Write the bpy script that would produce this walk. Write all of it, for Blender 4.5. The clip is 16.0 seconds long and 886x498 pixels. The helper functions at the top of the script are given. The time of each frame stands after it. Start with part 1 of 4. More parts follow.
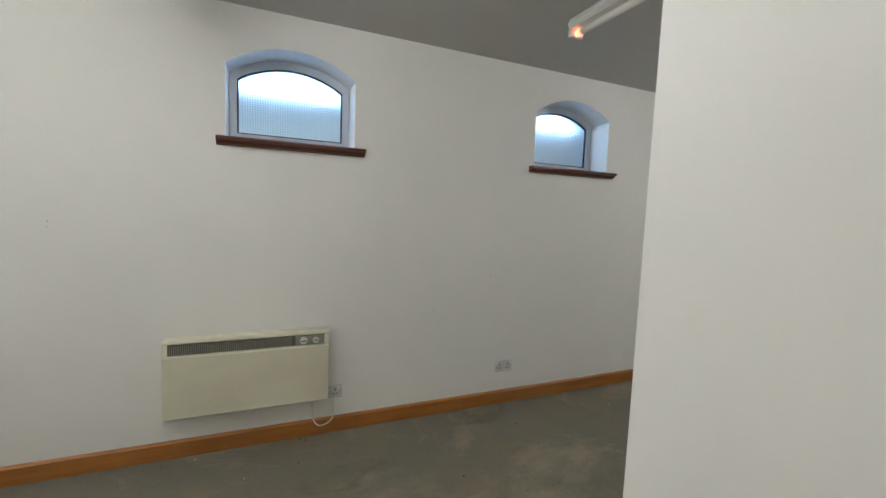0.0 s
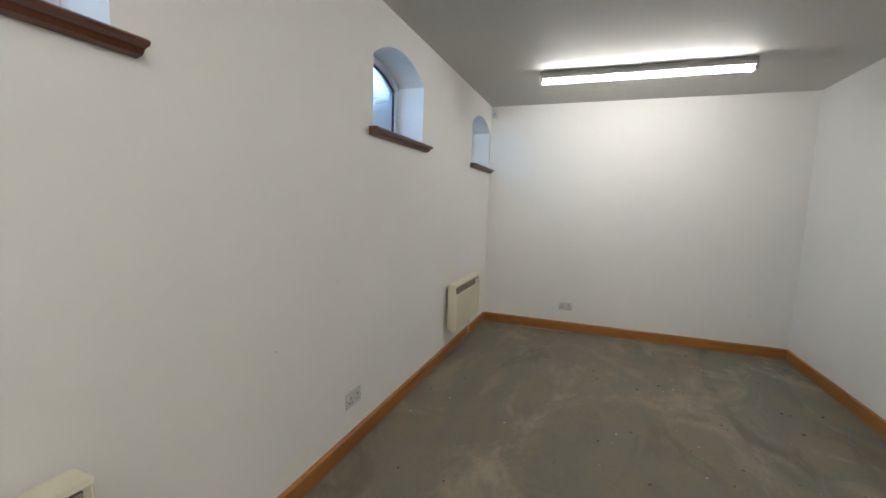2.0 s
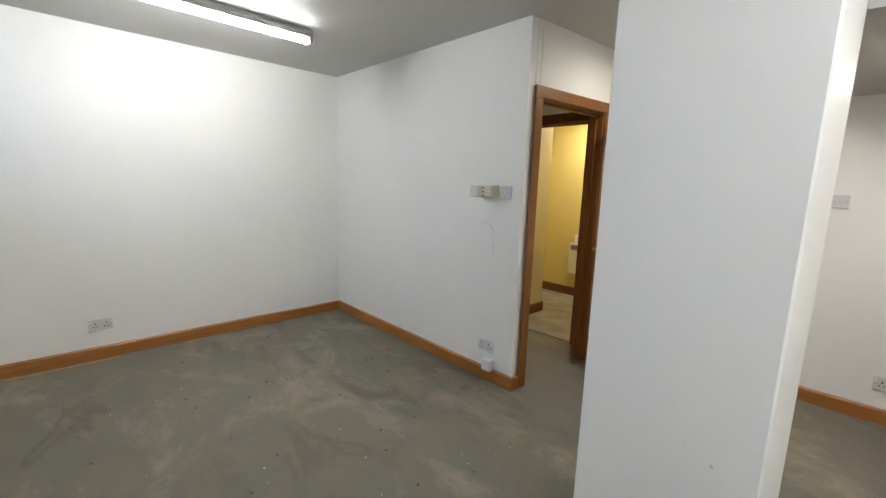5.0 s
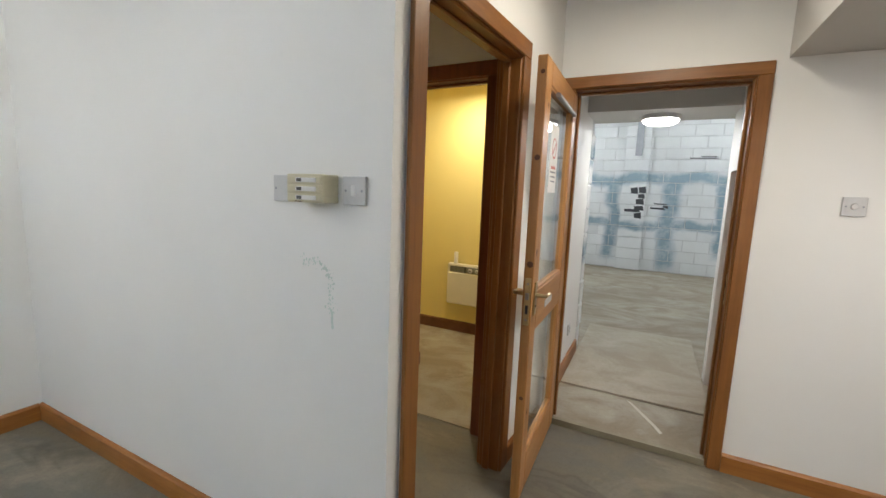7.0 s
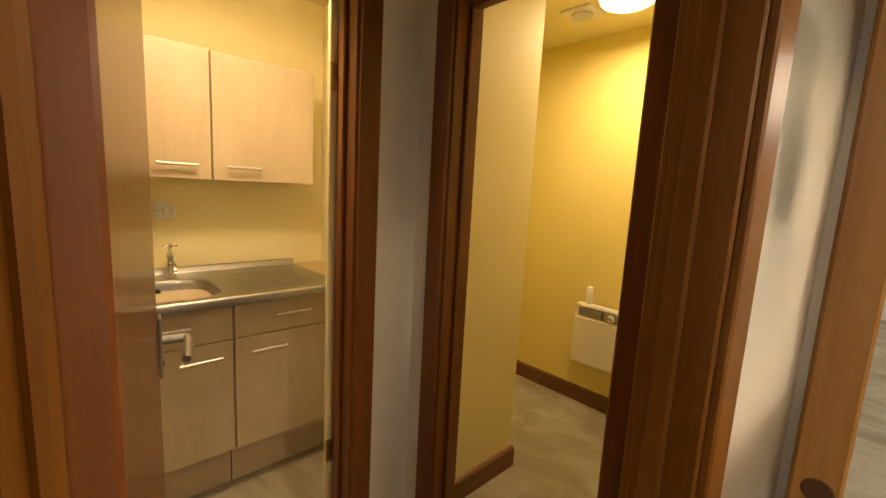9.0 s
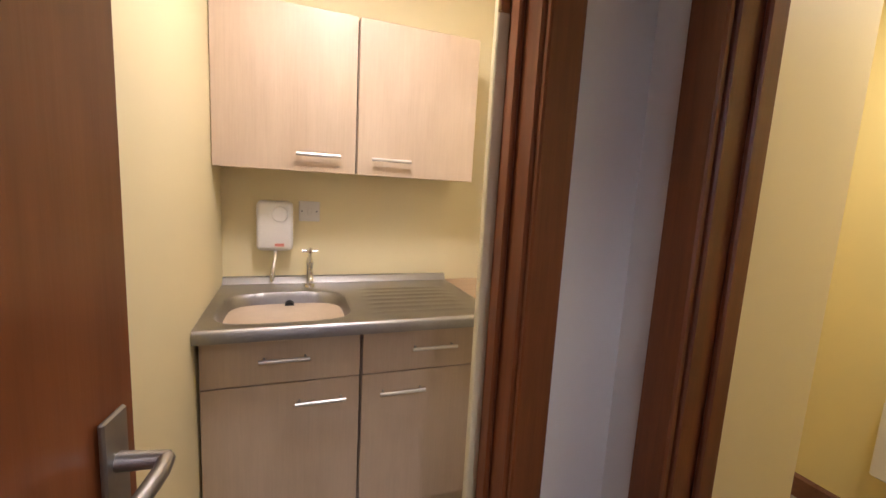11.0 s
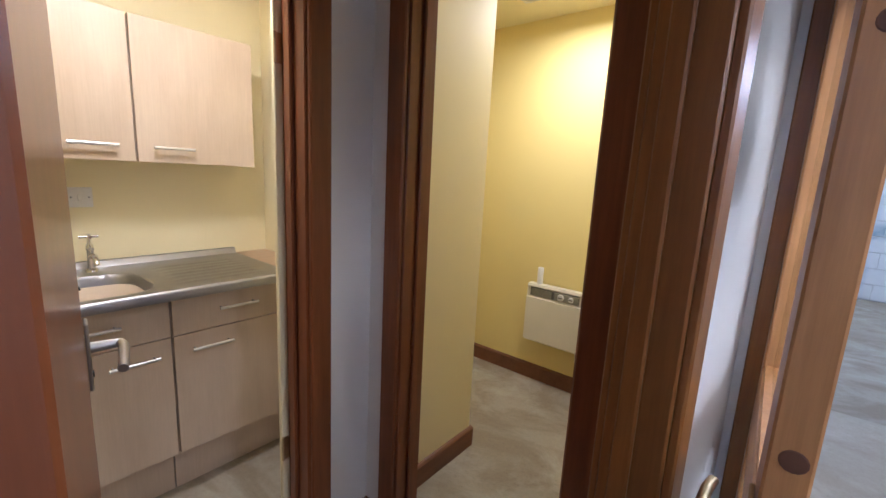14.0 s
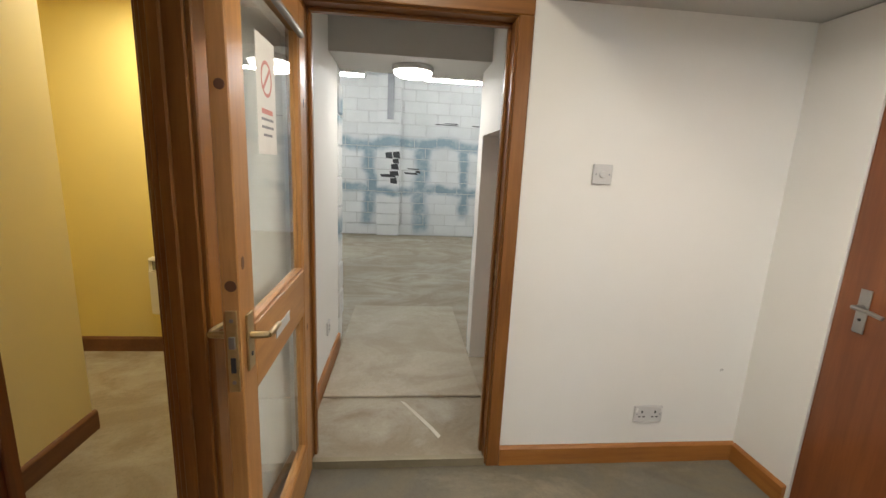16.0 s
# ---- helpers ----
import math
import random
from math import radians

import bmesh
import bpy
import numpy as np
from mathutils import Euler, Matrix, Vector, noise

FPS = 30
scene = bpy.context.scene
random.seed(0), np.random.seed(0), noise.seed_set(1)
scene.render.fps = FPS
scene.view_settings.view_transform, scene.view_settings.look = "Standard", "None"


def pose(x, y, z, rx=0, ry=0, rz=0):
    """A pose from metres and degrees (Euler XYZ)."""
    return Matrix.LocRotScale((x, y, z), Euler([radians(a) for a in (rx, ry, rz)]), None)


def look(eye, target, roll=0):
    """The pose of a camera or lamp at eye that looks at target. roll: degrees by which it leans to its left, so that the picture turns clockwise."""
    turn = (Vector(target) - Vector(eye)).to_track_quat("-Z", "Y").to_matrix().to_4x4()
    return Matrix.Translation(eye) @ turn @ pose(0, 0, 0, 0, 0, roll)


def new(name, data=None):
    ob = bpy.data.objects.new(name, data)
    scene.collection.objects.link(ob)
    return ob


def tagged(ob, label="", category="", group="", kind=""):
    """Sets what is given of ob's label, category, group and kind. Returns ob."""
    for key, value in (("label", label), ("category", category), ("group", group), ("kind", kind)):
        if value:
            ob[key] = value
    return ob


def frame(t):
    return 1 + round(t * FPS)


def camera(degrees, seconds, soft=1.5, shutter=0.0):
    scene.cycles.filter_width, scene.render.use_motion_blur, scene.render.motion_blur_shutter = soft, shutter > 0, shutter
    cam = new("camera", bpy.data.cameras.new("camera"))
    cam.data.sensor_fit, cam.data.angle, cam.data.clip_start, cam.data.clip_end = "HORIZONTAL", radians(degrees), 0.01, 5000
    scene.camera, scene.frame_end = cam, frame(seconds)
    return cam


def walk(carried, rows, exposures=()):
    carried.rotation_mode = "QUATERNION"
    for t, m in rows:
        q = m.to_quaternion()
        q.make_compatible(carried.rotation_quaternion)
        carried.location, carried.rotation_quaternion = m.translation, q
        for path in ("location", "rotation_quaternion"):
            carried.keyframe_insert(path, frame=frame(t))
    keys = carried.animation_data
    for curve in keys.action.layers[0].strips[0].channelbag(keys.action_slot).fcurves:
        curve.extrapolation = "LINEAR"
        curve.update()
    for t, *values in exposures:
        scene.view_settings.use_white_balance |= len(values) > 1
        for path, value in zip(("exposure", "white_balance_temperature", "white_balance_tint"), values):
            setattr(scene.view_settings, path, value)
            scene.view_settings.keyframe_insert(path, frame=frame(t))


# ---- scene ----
cam = camera(94.2, 16.0)
PATH = [
    (0, (2.616, 1.535, 1.402), (0.787, 2.325, 1.228), 2.2),
    (0.5, (2.245, 1.435, 1.39), (0.59, 2.543, 1.208), 1.9),
    (1, (1.818, 1.301, 1.381), (0.43, 2.725, 1.173), 1.8),
    (1.5, (1.471, 1.28, 1.368), (0.416, 2.965, 1.154), 1.8),
    (2, (1.215, 1.291, 1.363), (0.529, 3.156, 1.143), 1.9),
    (2.5, (1.012, 1.331, 1.385), (0.697, 3.293, 1.16), 1.8),
    (3, (0.873, 1.388, 1.378), (0.942, 3.372, 1.142), 1.8),
    (3.5, (0.734, 1.345, 1.427), (1.172, 3.28, 1.173), 1.7),
    (4, (0.702, 1.441, 1.413), (1.496, 3.258, 1.151), 1.6),
    (4.5, (0.685, 1.682, 1.417), (1.811, 3.31, 1.131), 1.7),
    (5, (0.751, 1.983, 1.44), (2.116, 3.409, 1.119), 1.8),
    (5.2, (0.823, 2.096, 1.452), (2.249, 3.459, 1.122), 2.1),
    (7.3, (2.309, 3.066, 1.377), (4.089, 3.938, 1.107), 2.1),
    (7.5, (2.473, 3.121, 1.372), (4.249, 4.002, 1.105), 2.1),
    (8, (2.816, 3.227, 1.385), (4.528, 4.226, 1.119), 2.3),
    (8.5, (3.061, 3.293, 1.422), (4.625, 4.504, 1.125), 3.0),
    (9, (3.217, 3.402, 1.388), (4.57, 4.846, 1.102), 3.0),
    (9.5, (3.334, 3.557, 1.368), (4.444, 5.198, 1.095), 3.0),
    (10, (3.441, 3.724, 1.36), (4.342, 5.487, 1.078), 3.1),
    (10.2, (3.496, 3.797, 1.347), (4.321, 5.599, 1.072), 3.2),
    (12.3, (3.514, 3.963, 1.326), (4.17, 5.83, 1.038), 3.2),
    (12.5, (3.482, 3.897, 1.356), (4.224, 5.727, 1.036), 3.2),
    (13, (3.397, 3.767, 1.369), (4.379, 5.478, 1.038), 3.1),
    (13.5, (3.342, 3.628, 1.368), (4.6, 5.146, 1.028), 3.0),
    (14, (3.215, 3.462, 1.387), (4.739, 4.707, 1.032), 2.9),
    (14.5, (3.069, 3.361, 1.409), (4.809, 4.273, 1.031), 3.0),
    (15, (2.945, 3.22, 1.418), (4.826, 3.777, 1.031), 2.9),
    (15.5, (2.84, 3.083, 1.396), (4.793, 3.267, 1.006), 2.8),
    (16, (2.81, 3.014, 1.395), (4.761, 2.817, 1.002), 2.7),
]
walk(cam, [(t, look(eye, target, roll)) for t, eye, target, roll in PATH], [
    (0, -0.27, 6400, 8), (0.5, -0.21, 6500, 10), (2, -0.05, 6500, 10), (3.5, 0.1, 6350, 10), (5, 0.36, 6250, 10), (7.3, 0.5, 6300, 10), (8, 0.48, 6350, 12), (8.5, 0.4, 7300, 13), (9, 0.4, 10000, 15),
    (9.5, 0.35, 9800, 24), (10, 0.33, 6500, 31), (10.2, 0.4, 6000, 30), (12.3, 0.65, 5300, 27), (13.5, 0.62, 4900, 26), (14, 0.65, 4950, 21), (14.5, 0.63, 5050, 18), (15, 0.6, 5950, 13), (16, 0.5, 6700, 10)])

# ---- world and light ----
world = bpy.data.worlds.new("sky")
scene.world = world
world.use_nodes = True
wn = world.node_tree.nodes
sky = wn.new("ShaderNodeTexSky")
sky.sky_type = "NISHITA"
sky.sun_disc = False
sky.sun_elevation, sky.sun_rotation = radians(28), radians(70)
world.node_tree.links.new(sky.outputs[0], wn["Background"].inputs[0])
wn["Background"].inputs[1].default_value = 0.13


def area_lamp(name, m, sx, sy, watts, colour, shape="RECTANGLE"):
    d = bpy.data.lights.new(name, "AREA")
    d.shape, d.size, d.size_y, d.energy, d.color = shape, sx, sy, watts, colour
    ob = new(name, d)
    ob.matrix_world = m
    return ob


sun = new("sun", bpy.data.lights.new("sun", "SUN"))
sun.data.energy, sun.data.angle, sun.data.color = 1.0, radians(12), (1, 0.95, 0.88)
sun.matrix_world = look((12, 2, 12), (0, 0, 0))


# ---- materials ----
def nodes_of(name):
    m = bpy.data.materials.new(name)
    m.use_nodes = True
    return m, m.node_tree.nodes, m.node_tree.links, m.node_tree.nodes["Principled BSDF"]


def noise_node(n, l, scale, detail=4.0, rough=0.55, stretch=None, coord="Object"):
    tc = n.new("ShaderNodeTexCoord")
    t = n.new("ShaderNodeTexNoise")
    t.inputs["Scale"].default_value, t.inputs["Detail"].default_value = scale, detail
    t.inputs["Roughness"].default_value = rough
    if coord == "World":
        g = n.new("ShaderNodeNewGeometry")
        src = g.outputs["Position"]
    else:
        src = tc.outputs[coord]
    if stretch:
        mp = n.new("ShaderNodeMapping")
        mp.inputs["Scale"].default_value = stretch
        l.new(src, mp.inputs[0])
        src = mp.outputs[0]
    l.new(src, t.inputs["Vector"])
    return t


def ramp(n, l, fac, stops):
    r = n.new("ShaderNodeValToRGB")
    e = r.color_ramp.elements
    while len(e) < len(stops):
        e.new(0.5)
    for k, (p, c) in zip(e, stops):
        k.position, k.color = p, (*c, 1) if len(c) == 3 else c
    l.new(fac, r.inputs[0])
    return r


def mixc(n, l, fac, a, b, mode="MIX"):
    m = n.new("ShaderNodeMix")
    m.data_type, m.blend_type = "RGBA", mode
    for sock, v in ((m.inputs[0], fac), (m.inputs[6], a), (m.inputs[7], b)):
        if isinstance(v, (int, float)):
            sock.default_value = v
        elif isinstance(v, tuple):
            sock.default_value = (*v, 1)
        else:
            l.new(v, sock)
    return m.outputs[2]


def bump(n, l, bsdf, height, strength, dist=0.01):
    b = n.new("ShaderNodeBump")
    b.inputs["Strength"].default_value, b.inputs["Distance"].default_value = strength, dist
    l.new(height, b.inputs["Height"])
    l.new(b.outputs[0], bsdf.inputs["Normal"])


def plain(name, c, rough=0.5, metal=0.0, vary=0.08, scale=6.0, relief=0.1, grain=80.0):
    m, n, l, b = nodes_of(name)
    big = noise_node(n, l, scale, coord="World")
    fine = noise_node(n, l, grain, 3, coord="World")
    lo = tuple(max(0, v * (1 - vary)) for v in c)
    hi = tuple(min(1, v * (1 + vary)) for v in c)
    col = ramp(n, l, big.outputs[0], [(0.3, lo), (0.7, hi)])
    l.new(mixc(n, l, 0.06, col.outputs[0], fine.outputs[0], "OVERLAY"), b.inputs["Base Color"])
    b.inputs["Roughness"].default_value, b.inputs["Metallic"].default_value = rough, metal
    if relief:
        bump(n, l, b, fine.outputs[0], relief, 0.002)
    return m


def wall_paint(name, c, dirt=(0.55, 0.54, 0.5)):
    m, n, l, b = nodes_of(name)
    big = noise_node(n, l, 1.1, 5, coord="World")
    mid = noise_node(n, l, 9, 4, coord="World")
    fine = noise_node(n, l, 160, 2, coord="World")
    col = ramp(n, l, big.outputs[0], [(0.3, tuple(v * 0.95 for v in c)), (0.7, c)])
    spots = ramp(n, l, mid.outputs[0], [(0.7, (0, 0, 0)), (0.82, (0.35, 0.35, 0.35))])
    out = mixc(n, l, spots.outputs[0], col.outputs[0], tuple(v * 0.9 for v in c))
    l.new(out, b.inputs["Base Color"])
    b.inputs["Roughness"].default_value = 0.62
    add = n.new("ShaderNodeMath")
    add.operation = "MULTIPLY_ADD"
    add.inputs[1].default_value = 0.3
    l.new(fine.outputs[0], add.inputs[0])
    l.new(mid.outputs[0], add.inputs[2])
    bump(n, l, b, add.outputs[0], 0.12, 0.006)
    return m


def wood(name, dark, light, axis=2, rough=0.4, scale=1.0, coat=0.0, coord="World", fine_amount=0.35):
    m, n, l, b = nodes_of(name)
    st = [14.0, 14.0, 14.0]
    st[axis] = 0.9
    g = noise_node(n, l, 2.2 * scale, 6, 0.65, tuple(st), coord)
    st2 = [60.0, 60.0, 60.0]
    st2[axis] = 2.0
    f = noise_node(n, l, 3.0 * scale, 4, 0.7, tuple(st2), coord)
    big = noise_node(n, l, 5.0, 5, 0.6, tuple(0.35 if i == axis else 1.0 for i in range(3)), "World")
    col = ramp(n, l, g.outputs[0], [(0.25, dark), (0.75, light)])
    fine = ramp(n, l, f.outputs[0], [(0.35, (0.72, 0.72, 0.72)), (0.6, (1, 1, 1))])
    c2 = mixc(n, l, fine_amount, col.outputs[0], fine.outputs[0], "MULTIPLY")
    blot = ramp(n, l, big.outputs[0], [(0.3, (0.3, 0.3, 0.3)), (0.7, (0.72, 0.72, 0.72))])
    c3 = mixc(n, l, 0.45, c2, blot.outputs[0], "SOFT_LIGHT")
    l.new(c3, b.inputs["Base Color"])
    b.inputs["Roughness"].default_value = rough
    b.inputs["Coat Weight"].default_value = coat
    b.inputs["Coat Roughness"].default_value = 0.2
    bump(n, l, b, f.outputs[0], 0.08, 0.002)
    return m


def concrete_floor(name, base, tan, pale, dusty=1.0, smears=False):
    m, n, l, b = nodes_of(name)
    big = noise_node(n, l, 0.9, 6, 0.6, coord="World")
    mid = noise_node(n, l, 1.9, 8, 0.62, (1.0, 0.6, 1.0), "World")
    mid.inputs["Distortion"].default_value = 2.2
    fine = noise_node(n, l, 45, 4, coord="World")
    speck = noise_node(n, l, 150, 2, coord="World")
    dry = noise_node(n, l, 1.7, 7, 0.7, (1.0, 0.6, 1.0), "World")
    dry.inputs["Distortion"].default_value = 0.8
    c1 = ramp(n, l, big.outputs[0], [(0.3, tuple(v * 0.86 for v in base)), (0.7, tuple(v * 1.08 for v in base))])
    f1 = ramp(n, l, mid.outputs[0], [(0.42, (0, 0, 0)), (0.6, (0.9 * dusty,) * 3)])
    c2 = mixc(n, l, f1.outputs[0], c1.outputs[0], tan)
    f2 = ramp(n, l, dry.outputs[0], [(0.51, (0, 0, 0)), (0.66, (0.75 * dusty,) * 3)])
    c3 = mixc(n, l, f2.outputs[0], c2, pale)
    if smears:
        # muddy drag marks and broad damp patches
        drag = noise_node(n, l, 0.75, 4, 0.5, (2.2, 0.9, 1.0), "World")
        drag.inputs["Distortion"].default_value = 2.2
        where = noise_node(n, l, 0.55, 2, coord="World")
        f4 = ramp(n, l, drag.outputs[0], [(0.54, (0, 0, 0)), (0.61, (0.8, 0.8, 0.8)), (0.66, (0.25, 0.25, 0.25))])
        f5 = ramp(n, l, where.outputs[0], [(0.42, (0, 0, 0)), (0.58, (0.65, 0.65, 0.65))])
        both = mixc(n, l, 1.0, f4.outputs[0], f5.outputs[0], "MULTIPLY")
        c3 = mixc(n, l, both, c3, (0.085, 0.07, 0.048))
    f3 = ramp(n, l, speck.outputs[0], [(0.28, (0.55, 0.55, 0.55)), (0.42, (1, 1, 1))])
    c4 = mixc(n, l, 0.4, c3, f3.outputs[0], "MULTIPLY")
    l.new(mixc(n, l, 0.12, c4, fine.outputs[0], "OVERLAY"), b.inputs["Base Color"])
    b.inputs["Roughness"].default_value = 0.72
    bump(n, l, b, fine.outputs[0], 0.15, 0.004)
    return m


def glow(name, c, strength):
    m, n, l, b = nodes_of(name)
    b.inputs["Base Color"].default_value = (0.9, 0.9, 0.9, 1)
    b.inputs["Emission Color"].default_value = (*c, 1)
    b.inputs["Emission Strength"].default_value = strength
    return m


def glass(name, rough, tint=(1, 1, 1), pattern=0.0):
    m, n, l, b = nodes_of(name)
    b.inputs["Base Color"].default_value = (*tint, 1)
    b.inputs["Transmission Weight"].default_value, b.inputs["Roughness"].default_value = 1.0, rough
    b.inputs["IOR"].default_value = 1.45
    if pattern:
        # pressed square cells
        g = n.new("ShaderNodeNewGeometry")
        w = []
        for ax in ("Y", "Z"):
            t = n.new("ShaderNodeTexWave")
            t.bands_direction, t.wave_profile = ax, "SIN"
            t.inputs["Scale"].default_value = pattern
            l.new(g.outputs["Position"], t.inputs["Vector"])
            w.append(t.outputs["Fac"])
        mul = n.new("ShaderNodeMath")
        mul.operation = "MULTIPLY"
        l.new(w[0], mul.inputs[0])
        l.new(w[1], mul.inputs[1])
        bump(n, l, b, mul.outputs[0], 0.6, 0.01)
    return m


WHITE = wall_paint("white_wall_paint", (0.80, 0.79, 0.76))
# Greyed below the wall white: the ceiling's shade is put into the colour.
CEIL = wall_paint("shaded_ceiling_paint", (0.55, 0.54, 0.515))
YELLOW = wall_paint("yellow_wall_paint", (0.82, 0.68, 0.27))
CREAM = wall_paint("cream_wall_paint", (0.82, 0.73, 0.45))
FLOOR = concrete_floor("dusty_concrete", (0.150, 0.139, 0.110), (0.172, 0.146, 0.098), (0.275, 0.24, 0.175), smears=True)
SLAB = concrete_floor("slab_concrete", (0.42, 0.37, 0.285), (0.32, 0.265, 0.185), (0.50, 0.46, 0.39), 0.7)
THRESHOLD = plain("dull_metal_strip", (0.30, 0.26, 0.18), 0.5, 0.7)
PATHFLOOR = concrete_floor("pale_concrete", (0.36, 0.315, 0.24), (0.25, 0.20, 0.135), (0.46, 0.43, 0.36), 0.9)
SKIRT = wood("skirting_oak", (0.24, 0.085, 0.015), (0.39, 0.158, 0.033), 1, 0.42)
SKIRTX = wood("skirting_oak_across", (0.24, 0.085, 0.015), (0.39, 0.158, 0.033), 0, 0.42)
DARKSKIRT = wood("skirting_brown", (0.13, 0.05, 0.022), (0.2, 0.085, 0.04), 0, 0.45)
FRAME = wood("frame_timber", (0.175, 0.062, 0.010), (0.29, 0.117, 0.024), 2, 0.4)
FRAMEY = wood("frame_timber_across", (0.175, 0.062, 0.010), (0.29, 0.117, 0.024), 1, 0.4)
FRAMEX = wood("frame_timber_along", (0.175, 0.062, 0.010), (0.29, 0.117, 0.024), 0, 0.4)
DARKFRAME = wood("dark_frame_timber", (0.125, 0.036, 0.011), (0.235, 0.073, 0.022), 2, 0.38)
DARKFRAMEX = wood("dark_frame_timber_across", (0.125, 0.036, 0.011), (0.235, 0.073, 0.022), 0, 0.38)
SILLWOOD = wood("sill_mahogany", (0.075, 0.02, 0.01), (0.14, 0.042, 0.018), 1, 0.35)
PINE = wood("pine", (0.33, 0.145, 0.038), (0.52, 0.255, 0.082), 2, 0.4)
PINEX = wood("pine_across", (0.33, 0.145, 0.038), (0.52, 0.255, 0.082), 0, 0.4)
LEAF = wood("door_veneer", (0.155, 0.045, 0.013), (0.24, 0.077, 0.022), 2, 0.28, coat=0.15, fine_amount=0.15)
KNOT = plain("pine_knot", (0.11, 0.04, 0.016), 0.45)
BIRCH = wood("birch_laminate", (0.56, 0.44, 0.315), (0.60, 0.475, 0.345), 2, 0.38, fine_amount=0.2)
WORKTOP = wood("worktop_laminate", (0.42, 0.28, 0.16), (0.50, 0.36, 0.22), 0, 0.4)
STEEL = plain("brushed_steel", (0.38, 0.37, 0.355), 0.40, 1.0, 0.06, 9, 0.03)
HANDLE = plain("satin_handle_steel", (0.80, 0.78, 0.74), 0.38, 1.0, 0.03, 9, 0.0)
CHROME = plain("chrome", (0.75, 0.74, 0.72), 0.14, 1.0, 0.03, 9, 0.0)
BRASS = plain("tarnished_brass", (0.55, 0.42, 0.22), 0.32, 1.0, 0.15, 20, 0.05)
BLACK = plain("black_plastic", (0.02, 0.02, 0.02), 0.5)
GREYSLOT = plain("grille_grey", (0.10, 0.095, 0.08), 0.6)
BEIGE = plain("heater_enamel", (0.66, 0.63, 0.49), 0.42, 0, 0.06, 3, 0.03)
HEATWHITE = plain("white_enamel", (0.78, 0.74, 0.62), 0.42, 0, 0.04, 3, 0.03)
PLASTIC = plain("white_plastic", (0.72, 0.71, 0.69), 0.4, 0, 0.03, 5, 0.02)
GREYPLATE = plain("socket_plastic", (0.56, 0.555, 0.55), 0.42, 0, 0.05, 8, 0.02)
OLDPLASTIC = plain("aged_plastic", (0.58, 0.53, 0.37), 0.45, 0, 0.06, 12, 0.02)
GREYMETAL = plain("grey_metal", (0.33, 0.34, 0.36), 0.5, 0.2)
DISPENSER = plain("grey_plastic", (0.36, 0.37, 0.40), 0.4)
CERAMIC = plain("white_ceramic", (0.82, 0.82, 0.8), 0.12, 0, 0.02, 3, 0.0)
UPVC = plain("window_upvc", (0.62, 0.66, 0.72), 0.4)
GASKET = plain("rubber_gasket", (0.03, 0.03, 0.035), 0.6)
PAPER = plain("paper", (0.85, 0.83, 0.8), 0.7)
REDINK = plain("red_ink", (0.6, 0.22, 0.19), 0.6)
GREYINK = plain("grey_ink", (0.25, 0.25, 0.27), 0.6)
CABLE = plain("white_cable", (0.66, 0.63, 0.56), 0.5)
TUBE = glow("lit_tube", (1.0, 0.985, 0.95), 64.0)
WTUBE = glow("lit_warehouse_tube", (0.92, 0.97, 1.0), 74.0)
DEADTUBE = plain("unlit_tube", (0.75, 0.72, 0.66), 0.3)
TUBEEND = glow("glowing_cathode", (1.0, 0.22, 0.06), 3.0)
DISC = glow("lit_diffuser", (1.0, 0.97, 0.92), 9.0)
WHITEDISC = glow("soft_lit_diffuser", (1.0, 0.94, 0.82), 9.0)
WARMDISC = glow("warm_lit_diffuser", (1.0, 0.82, 0.50), 3.0)
OBSCURE = glass("pressed_glass", 0.35, (0.92, 0.96, 1.0), 22.0)
CLEAR = glass("clear_glass", 0.02, (0.93, 0.97, 0.95))
CRUMB = plain("dark_crumbs", (0.06, 0.05, 0.04), 0.8)
CHIP = plain("pale_plaster_chips", (0.6, 0.57, 0.5), 0.8)
BAR = plain("grille_bars", (0.26, 0.25, 0.2), 0.5)
SCUFF = plain("green_grey_scuff", (0.55, 0.62, 0.57), 0.7)
SCRAPE = plain("grey_scrape", (0.5, 0.49, 0.47), 0.7)


